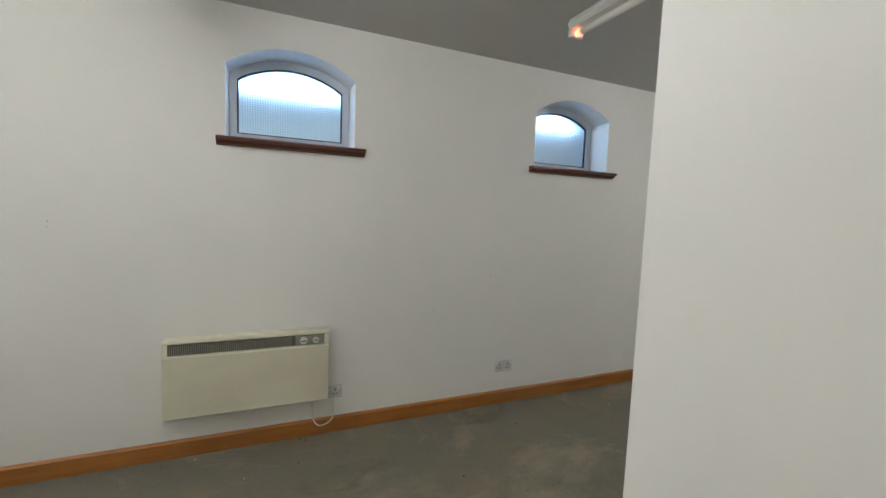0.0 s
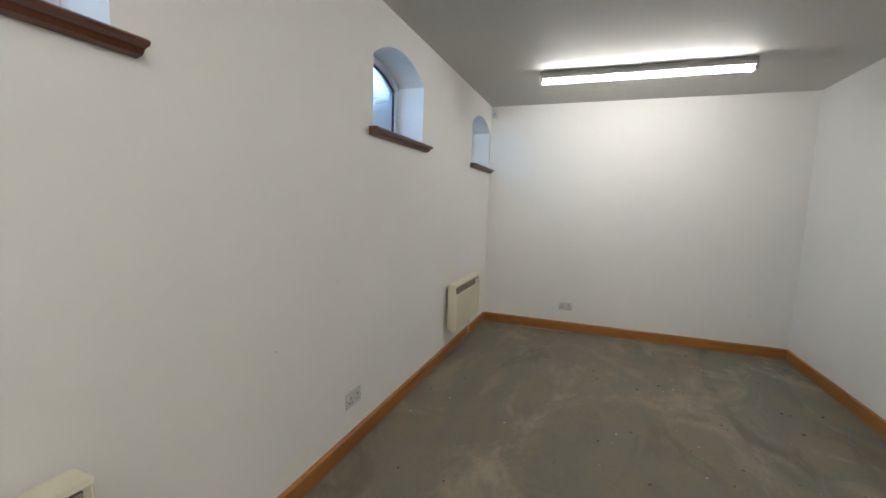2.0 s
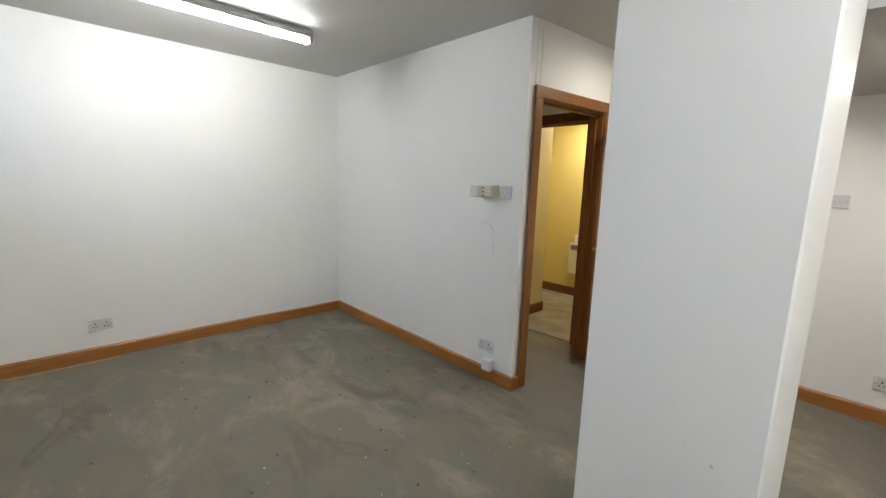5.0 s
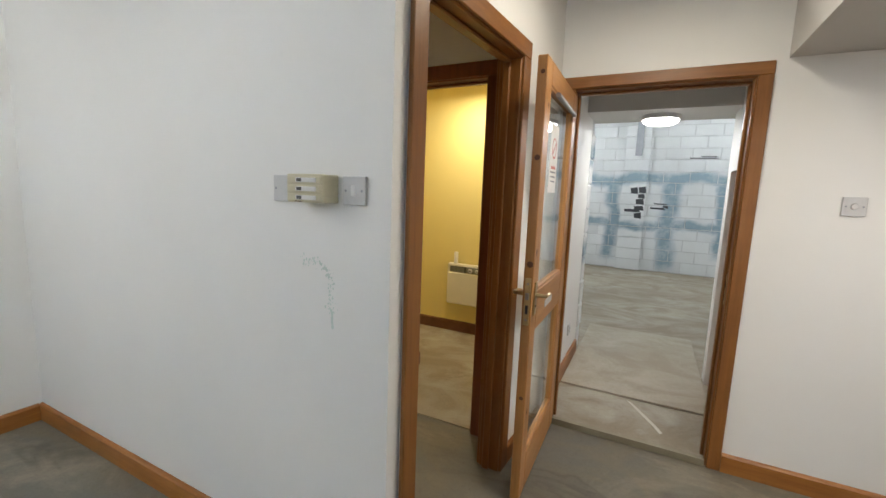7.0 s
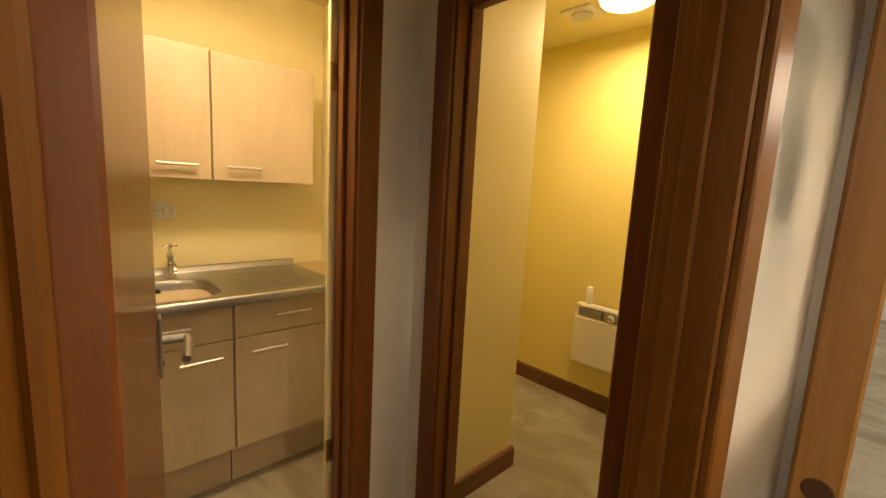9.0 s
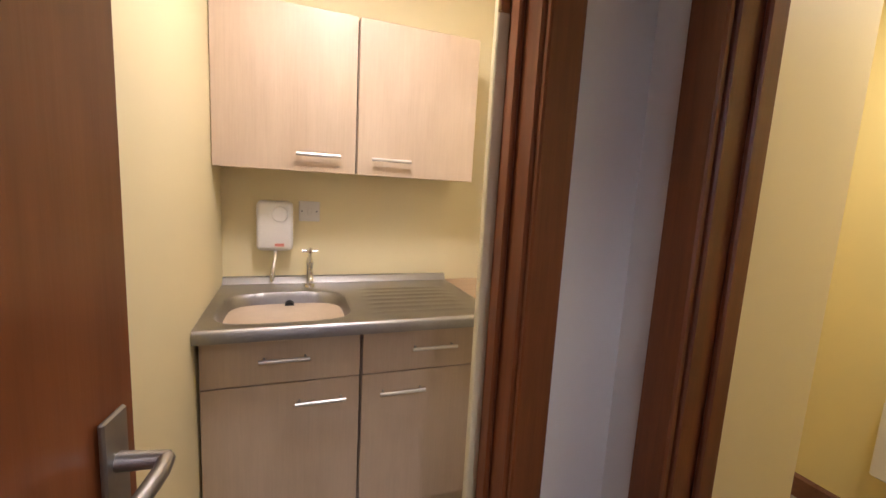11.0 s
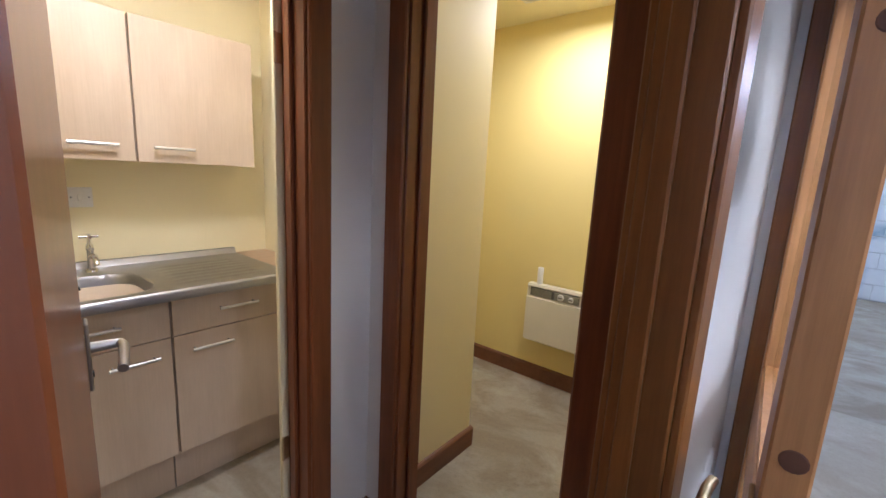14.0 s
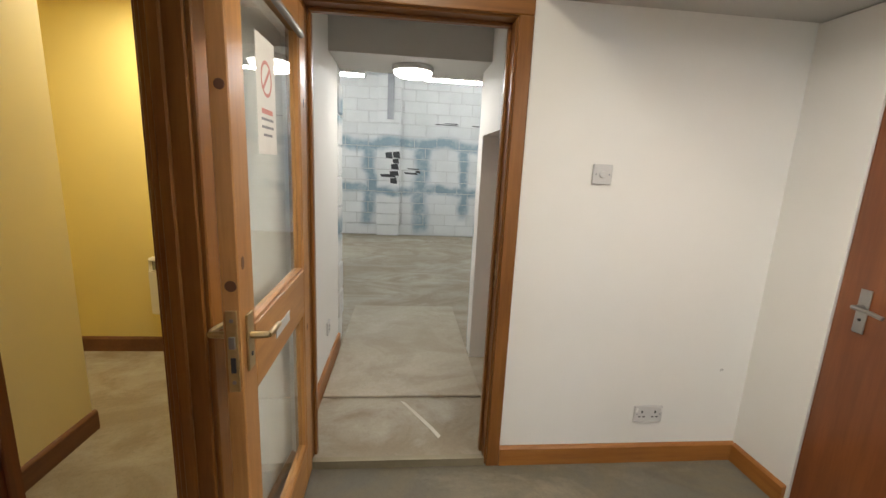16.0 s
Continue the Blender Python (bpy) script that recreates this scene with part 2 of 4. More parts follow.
def block_paint():
    # worn white paint over blockwork, with sprayed blue-grey marks
    m, n, l, b = nodes_of("painted_blockwork")
    big = noise_node(n, l, 1.3, 5, coord="World")
    mid = noise_node(n, l, 5, 6, 0.7, coord="World")
    info = n.new("ShaderNodeObjectInfo")
    col = ramp(n, l, big.outputs[0], [(0.3, (0.66, 0.67, 0.66)), (0.7, (0.80, 0.81, 0.80))])
    rnd = ramp(n, l, info.outputs["Random"], [(0.0, (0.9, 0.9, 0.9)), (1.0, (1, 1, 1))])
    c = mixc(n, l, 1.0, col.outputs[0], rnd.outputs[0], "MULTIPLY")
    chips = ramp(n, l, mid.outputs[0], [(0.70, (0, 0, 0)), (0.76, (0.6, 0.6, 0.6))])
    c = mixc(n, l, chips.outputs[0], c, (0.45, 0.42, 0.38))
    g = n.new("ShaderNodeNewGeometry")
    warp = noise_node(n, l, 1.6, 4, coord="World")
    va = n.new("ShaderNodeVectorMath")
    va.operation = "MULTIPLY_ADD"
    va.inputs[1].default_value = (0, 0.35, 0.35)
    l.new(warp.outputs["Color"], va.inputs[0])
    l.new(g.outputs["Position"], va.inputs[2])
    sep = n.new("ShaderNodeSeparateXYZ")
    l.new(va.outputs[0], sep.inputs[0])
    # straight smears: (axis, centre, half width, other axis low, high)
    total = None
    for ax, centre, half, lo, hi in (("Z", 1.95, 0.11, 1.3, 4.9), ("Z", 1.08, 0.09, 1.5, 4.7), ("Y", 3.87, 0.12, 0.3, 2.0), ("Y", 2.87, 0.14, 0.2, 2.0), ("Y", 1.99, 0.11, 0.5, 1.95)):
        other = "Y" if ax == "Z" else "Z"
        d = n.new("ShaderNodeMath"); d.operation = "SUBTRACT"; d.inputs[1].default_value = centre
        l.new(sep.outputs[ax], d.inputs[0])
        a = n.new("ShaderNodeMath"); a.operation = "ABSOLUTE"
        l.new(d.outputs[0], a.inputs[0])
        r = n.new("ShaderNodeMapRange"); r.interpolation_type = "SMOOTHSTEP"
        r.inputs[1].default_value, r.inputs[2].default_value, r.inputs[3].default_value, r.inputs[4].default_value = half * 0.3, half * 1.5, 1.0, 0.0
        l.new(a.outputs[0], r.inputs[0])
        d2 = n.new("ShaderNodeMath"); d2.operation = "SUBTRACT"; d2.inputs[1].default_value = (lo + hi) / 2
        l.new(sep.outputs[other], d2.inputs[0])
        a2 = n.new("ShaderNodeMath"); a2.operation = "ABSOLUTE"
        l.new(d2.outputs[0], a2.inputs[0])
        r2 = n.new("ShaderNodeMapRange"); r2.interpolation_type = "SMOOTHSTEP"
        h = (hi - lo) / 2
        r2.inputs[1].default_value, r2.inputs[2].default_value, r2.inputs[3].default_value, r2.inputs[4].default_value = h * 0.8, h * 1.1, 1.0, 0.0
        l.new(a2.outputs[0], r2.inputs[0])
        mm = n.new("ShaderNodeMath"); mm.operation = "MULTIPLY"
        l.new(r.outputs[0], mm.inputs[0]); l.new(r2.outputs[0], mm.inputs[1])
        if total is None:
            total = mm.outputs[0]
        else:
            mx = n.new("ShaderNodeMath"); mx.operation = "MAXIMUM"
            l.new(total, mx.inputs[0]); l.new(mm.outputs[0], mx.inputs[1])
            total = mx.outputs[0]
    sc = n.new("ShaderNodeMath"); sc.operation = "MULTIPLY"
    l.new(total, sc.inputs[0]); l.new(mid.outputs[0], sc.inputs[1])
    sc2 = n.new("ShaderNodeMath"); sc2.operation = "MULTIPLY"; sc2.inputs[1].default_value = 1.9; sc2.use_clamp = True
    l.new(sc.outputs[0], sc2.inputs[0])
    c = mixc(n, l, sc2.outputs[0], c, (0.25, 0.34, 0.40))
    l.new(c, b.inputs["Base Color"])
    b.inputs["Roughness"].default_value = 0.7
    bump(n, l, b, mid.outputs[0], 0.25, 0.008)
    return m


BLOCK = block_paint()
MORTAR = plain("painted_mortar", (0.60, 0.60, 0.59), 0.8)
BLACKMARK = plain("black_marks", (0.05, 0.05, 0.055), 0.8)


# ---- mesh helpers ----
def box(bm, x0, y0, z0, x1, y1, z1, bevel=0.0, seg=1):
    v = [bm.verts.new((x, y, z)) for x in (x0, x1) for y in (y0, y1) for z in (z0, z1)]
    q = ((0, 1, 3, 2), (4, 6, 7, 5), (0, 4, 5, 1), (2, 3, 7, 6), (0, 2, 6, 4), (1, 5, 7, 3))
    f = [bm.faces.new([v[i] for i in k]) for k in q]
    if bevel:
        e = list({e for k in f for e in k.edges})
        bmesh.ops.bevel(bm, geom=e, offset=bevel, segments=seg, affect="EDGES", profile=0.5)
    return bm


def cyl(bm, a, b, r, r2=None, n=16, caps=True):
    a, b = Vector(a), Vector(b)
    d = b - a
    m = Matrix.Translation((a + b) / 2) @ d.to_track_quat("Z", "Y").to_matrix().to_4x4()
    bmesh.ops.create_cone(bm, cap_ends=caps, segments=n, radius1=r, radius2=r if r2 is None else r2, depth=d.length, matrix=m)
    return bm


def prism(bm, poly, axis, lo, hi):
    """A polygon of (u, v) points pushed along an axis: u, v are the other two axes in x, y, z order."""
    def p(u, v, w):
        return {"x": (w, u, v), "y": (u, w, v), "z": (u, v, w)}[axis]
    A = [bm.verts.new(p(u, v, lo)) for u, v in poly]
    B = [bm.verts.new(p(u, v, hi)) for u, v in poly]
    bm.faces.new(A)
    bm.faces.new(B[::-1])
    k = len(poly)
    for i in range(k):
        bm.faces.new((A[i], B[i], B[(i + 1) % k], A[(i + 1) % k]))
    return bm


def lathe(bm, cx, cy, prof, n=28, sx=1.0, sy=1.0):
    rings = [[bm.verts.new((cx + sx * r * math.cos(2 * math.pi * i / n), cy + sy * r * math.sin(2 * math.pi * i / n), z)) for i in range(n)] for r, z in prof]
    for a, b in zip(rings, rings[1:]):
        for i in range(n):
            bm.faces.new((a[i], a[(i + 1) % n], b[(i + 1) % n], b[i]))
    bm.faces.new(rings[0][::-1])
    bm.faces.new(rings[-1])
    return bm


def smooth_tube(bm, pts, r, n=8):
    pts = [Vector(p) for p in pts]
    rings = []
    for i, p in enumerate(pts):
        d = (pts[min(i + 1, len(pts) - 1)] - pts[max(i - 1, 0)]).normalized()
        q = d.to_track_quat("Z", "Y").to_matrix()
        rings.append([bm.verts.new(p + q @ Vector((r * math.cos(2 * math.pi * k / n), r * math.sin(2 * math.pi * k / n), 0))) for k in range(n)])
    for a, b in zip(rings, rings[1:]):
        for k in range(n):
            bm.faces.new((a[k], a[(k + 1) % n], b[(k + 1) % n], b[k]))
    bm.faces.new(rings[0][::-1])
    bm.faces.new(rings[-1])
    return bm


def part(name, bm, material, parent=None, label="", smooth=False, shadow=True):
    bmesh.ops.recalc_face_normals(bm, faces=bm.faces)
    me = bpy.data.meshes.new(name)
    bm.to_mesh(me)
    bm.free()
    me.materials.append(material)
    if smooth:
        for p in me.polygons:
            p.use_smooth = True
        me.set_sharp_from_angle(angle=radians(40))
    ob = new(name, me)
    if parent:
        ob.parent = parent
    if label:
        tagged(ob, label)
    if not shadow:
        ob.visible_shadow = False
    return ob


def thing(name, label, category, at=(0, 0, 0), rz=0, group=""):
    e = new(name)
    e.matrix_world = pose(*at, 0, 0, rz)
    return tagged(e, label, category, group)


def structure(name, bm, material, label, category=""):
    if name.startswith(("wall", "pillar")):
        for v in bm.verts:
            if abs(v.co.z) < 1e-6:
                v.co.z = -0.06
    return tagged(part(name, bm, material), label, category or name.split("_")[0], kind="structure")


def B():
    return bmesh.new()


FZ = -0.03          # the rooms' floor lies a little below the corridor slab


# ---- the setting ----
CZ = 2.49           # ceiling of the main room
XR, YF, YD = 3.048, 6.08, 3.635      # end wall of the return, far wall, wall with the lobby doorway
XE = 4.56          # wall with the corridor doorway

bm = box(B(), -0.34, -0.8, -0.12, XE + 0.02, 6.4, FZ)
structure("floor", bm, FLOOR, "bare grey screed floor with dusty tan stains")
bm = box(B(), XE + 0.02, 2.25, -0.12, 5.97, 3.75, -0.004)
structure("floor_corridor", bm, PATHFLOOR, "pale worn concrete corridor floor")
bm = box(B(), 5.97, -3.0, -0.12, 11.4, 9.0, -0.006)
structure("floor_warehouse", bm, PATHFLOOR, "pale worn concrete warehouse floor")
bm = box(B(), 4.22, 3.6, -0.1, 6.0, 5.7, FZ + 0.007)
structure("floor_toilet", bm, PATHFLOOR, "stained pale concrete toilet floor")
bm = box(B(), 3.17, 4.62, -0.1, 4.5, 5.85, FZ + 0.003)
structure("floor_kitchen", bm, PATHFLOOR, "stained pale concrete kitchenette floor")

# window wall with three arched openings
WINS = ((1.33, 2.04), (3.38, 4.09), (5.33, 6.03))
SZ, SPR, TOP = 1.772, 2.18, 2.30
bm = B()
box(bm, -0.34, -0.8, 0, 0, YF, SZ)
edges = [-0.8] + [v for w in WINS for v in w] + [YF]
for a, b in zip(edges[::2], edges[1::2]):
    box(bm, -0.34, a, SZ, 0, b, CZ)


def arch(a, b, spring, top, n=14):
    h = top - spring
    r = ((b - a) ** 2 / 4 + h * h) / (2 * h)
    cy, cz = (a + b) / 2, top - r
    t = math.asin((b - a) / 2 / r)
    return [(cy + r * math.sin(-t + 2 * t * i / n), cz + r * math.cos(-t + 2 * t * i / n)) for i in range(n + 1)]


for a, b in WINS:
    pts = arch(a, b, SPR, TOP)
    for (u0, v0), (u1, v1) in zip(pts, pts[1:]):
        prism(bm, [(u0, v0), (u1, v1), (u1, CZ), (u0, CZ)], "x", -0.34, 0)
bmesh.ops.remove_doubles(bm, verts=bm.verts, dist=0.0005)
structure("wall_west", bm, WHITE, "white painted plaster wall with three small arched windows", "wall")

structure("wall_north", box(B(), -0.34, YF, 0, 3.165, YF + 0.14, CZ), WHITE, "white painted plaster end wall", "wall")
structure("wall_return", box(B(), XR, YD, 0, 3.165, YF, CZ), WHITE, "white painted partition wall with a corner", "wall")
# wall with the lobby doorway
DL, DR, DH = 3.194, 3.945, 2.0
# the lobby wall runs a few degrees out of square, turning about the room corner
SKEW = Matrix.Translation((3.05, YD, 0)) @ Matrix.Rotation(radians(-5.0), 4, "Z") @ Matrix.Translation((-3.05, -YD, 0))
bm = B()
box(bm, 3.12, YD + 0.003, 0, DL - 0.03, YD + 0.10, CZ)
box(bm, DR + 0.03, YD, 0, XE + 0.02, YD + 0.10, CZ)
box(bm, DL - 0.03, YD, DH + 0.03, DR + 0.03, YD + 0.10, CZ)
structure("wall_lobby", bm, WHITE, "white painted wall round the lobby doorway", "wall").matrix_world = SKEW
# wall with the corridor doorway
CL, CR = 3.412, 2.588
bm = B()
box(bm, XE, 1.16, 0, XE + 0.13, CR - 0.03, CZ)
box(bm, XE, CL + 0.03, 0, XE + 0.13, YD + 0.10, CZ)
box(bm, XE, CR - 0.03, DH + 0.01, XE + 0.13, CL + 0.03, CZ)
structure("wall_east", bm, WHITE, "white painted wall round the corridor doorway", "wall")
YS = 1.28
bm = B()
SD0, SD1 = 3.46, 4.24
box(bm, 3.2, YS - 0.12, 0, SD0, YS, 2.06)
box(bm, SD1, YS - 0.12, 0, XE, YS, 2.06)
box(bm, SD0, YS - 0.12, 2.02, SD1, YS, 2.06)
structure("wall_south_east", bm, WHITE, "white painted wall with a brown door", "wall")
structure("wall_behind_door", box(B(), 3.2, 0.8, 0, XE, 0.9, 2.06), WHITE, "plain wall closing the space behind the brown door", "wall")
structure("wall_passage", box(B(), 3.2, -0.8, 0, 3.32, YS - 0.12, CZ), WHITE, "plain white passage wall", "wall")
structure("wall_south", box(B(), -0.34, -0.94, 0, 3.32, -0.8, CZ), WHITE, "plain white wall closing the room", "wall")
structure("pillar", box(B(), 2.125, 2.10, 0, 2.80, 2.645, CZ, 0.006), WHITE, "thick white plastered pillar", "pillar")
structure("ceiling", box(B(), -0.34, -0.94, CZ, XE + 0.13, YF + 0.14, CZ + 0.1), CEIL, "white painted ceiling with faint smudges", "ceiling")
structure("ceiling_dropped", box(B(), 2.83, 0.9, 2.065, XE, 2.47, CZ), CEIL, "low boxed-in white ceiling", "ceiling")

# lobby, kitchenette and toilet walls
KY = 4.61
KL, KR = 3.20, 3.932
bm = B()
box(bm, 3.165, KY, 0, KL - 0.03, KY + 0.12, 2.42)
box(bm, KR + 0.03, KY, 0, 4.31, KY + 0.12, 2.42)
box(bm, KL - 0.03, KY, DH + 0.03, KR + 0.03, KY + 0.12, 2.42)
structure("wall_kitchen", bm, WHITE, "white wall strip beside the kitchenette doorway", "wall")
WX, WL, WR = 4.20, 4.435, 3.815
bm = B()
box(bm, WX, WL + 0.03, 0, WX + 0.11, KY, 2.42)
box(bm, WX, YD + 0.01, 0, WX + 0.11, WR - 0.03, 2.42)
box(bm, WX, WR - 0.03, DH + 0.03, WX + 0.11, WL + 0.03, 2.42)
structure("wall_toilet", bm, WHITE, "white wall round the toilet doorway", "wall")
structure("ceiling_lobby", box(B(), 3.165, YD - 0.01, 2.40, 6.0, 5.95, 2.46), CREAM, "cream painted low ceiling", "ceiling")
KB = 5.80
structure("wall_kitchen_back", box(B(), 3.165, KB, 0, 4.50, KB + 0.1, 2.40), CREAM, "pale yellow kitchenette wall", "wall")
structure("wall_kitchen_side", box(B(), 3.165, KY + 0.12, 0, 3.25, KB, 2.40), CREAM, "cream kitchenette side wall", "wall")
structure("wall_kitchen_right", box(B(), 4.41, KY + 0.13, 0, 4.50, KB, 2.40), CREAM, "yellow kitchenette side wall", "wall")
PX, PY = 4.865, 4.573
structure("wall_toilet_pier", box(B(), WX + 0.112, PY, 0, PX, KY + 0.30, 2.40), CREAM, "cream painted wall pier in the toilet", "wall")
WB = 5.80
structure("wall_toilet_back", box(B(), WB, 3.6, 0, WB + 0.1, 5.9, 2.40), YELLOW, "bright yellow toilet wall", "wall")
structure("wall_toilet_north", box(B(), 4.50, 5.55, 0, WB, 5.65, 2.40), YELLOW, "bright yellow toilet end wall", "wall")
structure("wall_toilet_side", box(B(), 4.50, KY + 0.30, 0, 4.54, 5.55, 2.40), YELLOW, "bright yellow toilet side wall", "wall")
structure("wall_toilet_south", box(B(), WX + 0.11, YD + 0.0, 0, WB, YD + 0.05, 2.40), YELLOW, "bright yellow toilet wall", "wall")

# corridor
structure("wall_corridor_left", box(B(), XE + 0.13, 3.485, 0, 5.84, 3.6, 2.5), WHITE, "white painted corridor wall", "wall")
RX0, RX1 = 4.95, 5.66
bm = B()
box(bm, XE + 0.13, 2.30, 0, RX0, 2.49, 2.5)
box(bm, RX1, 2.24, 0, 5.80, 2.49, 2.5)
box(bm, RX0, 2.30, 1.61, RX1, 2.49, 2.5)
structure("wall_corridor_right", bm, WHITE, "white painted corridor wall with a recessed door", "wall")
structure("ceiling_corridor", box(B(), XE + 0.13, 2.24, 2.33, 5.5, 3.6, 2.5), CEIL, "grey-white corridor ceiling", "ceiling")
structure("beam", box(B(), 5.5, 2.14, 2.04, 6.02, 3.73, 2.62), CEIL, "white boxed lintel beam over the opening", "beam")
structure("wall_warehouse_left", box(B(), 5.85, 3.56, 0, 6.0, 9.0, 4.2), BLOCK, "white painted block wall", "wall")
structure("wall_warehouse_right", box(B(), 5.80, -3.0, 0, 6.0, 2.46, 4.2), BLOCK, "white painted block wall", "wall")
structure("wall_warehouse_over", box(B(), 5.85, 2.46, 2.62, 6.0, 3.56, 4.2), BLOCK, "white painted block wall over the opening", "wall")
structure("wall_warehouse_north", box(B(), 5.85, 9.0, 0, 11.3, 9.2, 4.2), BLOCK, "white painted warehouse wall", "wall")
structure("wall_warehouse_south", box(B(), 5.85, -3.2, 0, 11.3, -3.0, 4.2), BLOCK, "white painted warehouse wall", "wall")
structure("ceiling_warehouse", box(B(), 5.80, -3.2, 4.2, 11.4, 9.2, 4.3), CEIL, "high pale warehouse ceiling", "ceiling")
FX = 11.1
far_wall = structure("wall_warehouse_far", box(B(), FX, -3.0, 0, FX + 0.2, 9.0, 4.2), MORTAR, "white painted blockwork wall with blue-grey sprayed marks", "wall")


# ---- skirtings ----
def skirting(name, x0, y0, x1, y1, nx, ny, mat, h=0.10, d=0.018, base=FZ):
    """A board along a wall from one end to the other; (nx, ny) points into the room."""
    bm = B()
    prof = [(0, 0), (d, 0), (d, h - 0.012), (d * 0.55, h - 0.003), (0, h)]
    A = [bm.verts.new((x0 + nx * u, y0 + ny * u, v + base)) for u, v in prof]
    C = [bm.verts.new((x1 + nx * u, y1 + ny * u, v + base)) for u, v in prof]
    k = len(prof)
    for i in range(k):
        bm.faces.new((A[i], C[i], C[(i + 1) % k], A[(i + 1) % k]))
    bm.faces.new(A)
    bm.faces.new(C[::-1])
    return tagged(part(name, bm, mat), "varnished timber skirting board", "skirting", kind="structure")


skirting("baseboard_west", 0, -0.8, 0, YF, 1, 0, SKIRT)
skirting("baseboard_north", 0.018, YF, XR - 0.018, YF, 0, -1, SKIRTX)
skirting("baseboard_return", XR, YF, XR, YD - 0.018, -1, 0, SKIRT)
skirting("baseboard_lobby_left", XR, YD, DL - 0.085, YD, 0, -1, SKIRTX).matrix_world = SKEW
skirting("baseboard_lobby_right", DR + 0.085, YD, XE, YD, 0, -1, SKIRTX).matrix_world = SKEW
skirting("baseboard_east", XE, CR - 0.072, XE, YS, -1, 0, SKIRT)
skirting("baseboard_south", XE - 0.018, YS, SD1 + 0.01, YS, 0, 1, SKIRTX)
skirting("baseboard_strip", KR + 0.085, KY, WX - 0.018, KY, 0, -1, DARKSKIRT)
skirting("baseboard_strip_side", WX, KY, WX, WL + 0.1, -1, 0, DARKSKIRT)
skirting("baseboard_pier", WX + 0.11, PY, PX + 0.016, PY, 0, -1, DARKSKIRT, 0.115)
skirting("baseboard_pier_end", PX, PY, PX, KY + 0.30, 1, 0, DARKSKIRT, 0.115)
skirting("baseboard_toilet", WB, 5.55, WB, YD + 0.05, -1, 0, DARKSKIRT, 0.115)
skirting("baseboard_corridor", XE + 0.14, 3.485, 5.83, 3.485, 0, -1, SKIRTX, 0.12, base=-0.004)


# ---- door linings ----
def lining(name, axis, at, a, b, depth, head, mats, arch_near=True, wide=0.085, stop=True, label="varnished timber door frame"):
    """A frame through a wall. axis 'y': the wall faces y and the opening runs a..b in x; axis 'x': the other way. at..at+depth is the wall."""
    up, across = mats
    e = new(name)
    tagged(e, label, "door frame", kind="structure")

    def bx(u0, v0, z0, u1, v1, z1, mat, nm):
        bm = box(B(), *((u0, v0, z0, u1, v1, z1) if axis == "y" else (v0, u0, z0, v1, u1, z1)), 0.004)
        part(nm, bm, mat, e)
    foot = FZ
    lo, hi = at - 0.004, at + depth + 0.004
    bx(a - 0.03, lo, foot, a, hi, head, up, "jamb")
    bx(b, lo, foot, b + 0.03, hi, head, up, "jamb")
    bx(a - 0.03, lo, head, b + 0.03, hi, head + 0.03, across, "head")
    for v0, v1 in ((at - 0.02, at - 0.002), (at + depth + 0.002, at + depth + 0.02)):
        bx(a - wide, v0, foot, a - 0.008, v1, head + 0.008, up, "architrave")
        bx(b + 0.008, v0, foot, b + wide, v1, head + 0.008, up, "architrave")
        bx(a - wide, v0, head + 0.008, b + wide, v1, head + wide, across, "architrave")
    if stop:
        s0 = at + depth * 0.45
        bx(a, s0, foot, a + 0.014, s0 + 0.035, head - 0.014, up, "stop")
        bx(b - 0.014, s0, foot, b, s0 + 0.035, head - 0.014, up, "stop")
        bx(a, s0, head - 0.014, b, s0 + 0.035, head, across, "stop")
    return e


lining("door_frame_lobby", "y", YD, DL, DR, 0.10, DH, (FRAME, FRAMEX)).matrix_world = SKEW
lining("door_frame_kitchen", "y", KY, KL, KR, 0.12, DH, (DARKFRAME, DARKFRAMEX), label="dark stained timber door frame")
lining("door_frame_toilet", "x", WX, WR, WL, 0.11, DH, (DARKFRAME, DARKFRAME), label="dark stained timber door frame")
lining("door_frame_corridor", "x", XE, CR, CL, 0.13, DH - 0.015, (FRAME, FRAMEY), wide=0.07)


# cream painted cover strip with a hinge on the kitchen side of the jamb
e = tagged(new("trim_kitchen_jamb"), "cream painted cover strip behind the kitchenette door jamb", "trim", kind="structure")
part("strip", box(B(), KR - 0.024, KY + 0.126, FZ, KR + 0.02, KY + 0.146, DH, 0.003), CREAM, e)
for z in (0.33, 1.70):
    h = part("hinge", box(B(), KR - 0.021, KY + 0.1225, z, KR + 0.004, KY + 0.1255, z + 0.09, 0.001), BRASS, e, "dull brass hinge leaf")
    part("pin", cyl(B(), (KR - 0.022, KY + 0.122, z), (KR - 0.022, KY + 0.122, z + 0.09), 0.005, n=10), BRASS, h)

# strike plate let into the corridor frame
e = tagged(new("trim_strike_plate"), "dull brass strike plate let into the corridor door frame", "strike plate", kind="structure")
part("plate", box(B(), XE + 0.028, CR - 0.001, 0.86, XE + 0.052, CR + 0.003, 1.02, 0.001), BRASS, e)
part("latch_hole", box(B(), XE + 0.034, CR + 0.0025, 0.95, XE + 0.046, CR + 0.0035, 0.985), BLACK, e)
part("bolt_hole", box(B(), XE + 0.034, CR + 0.0025, 0.885, XE + 0.046, CR + 0.0035, 0.92), BLACK, e)

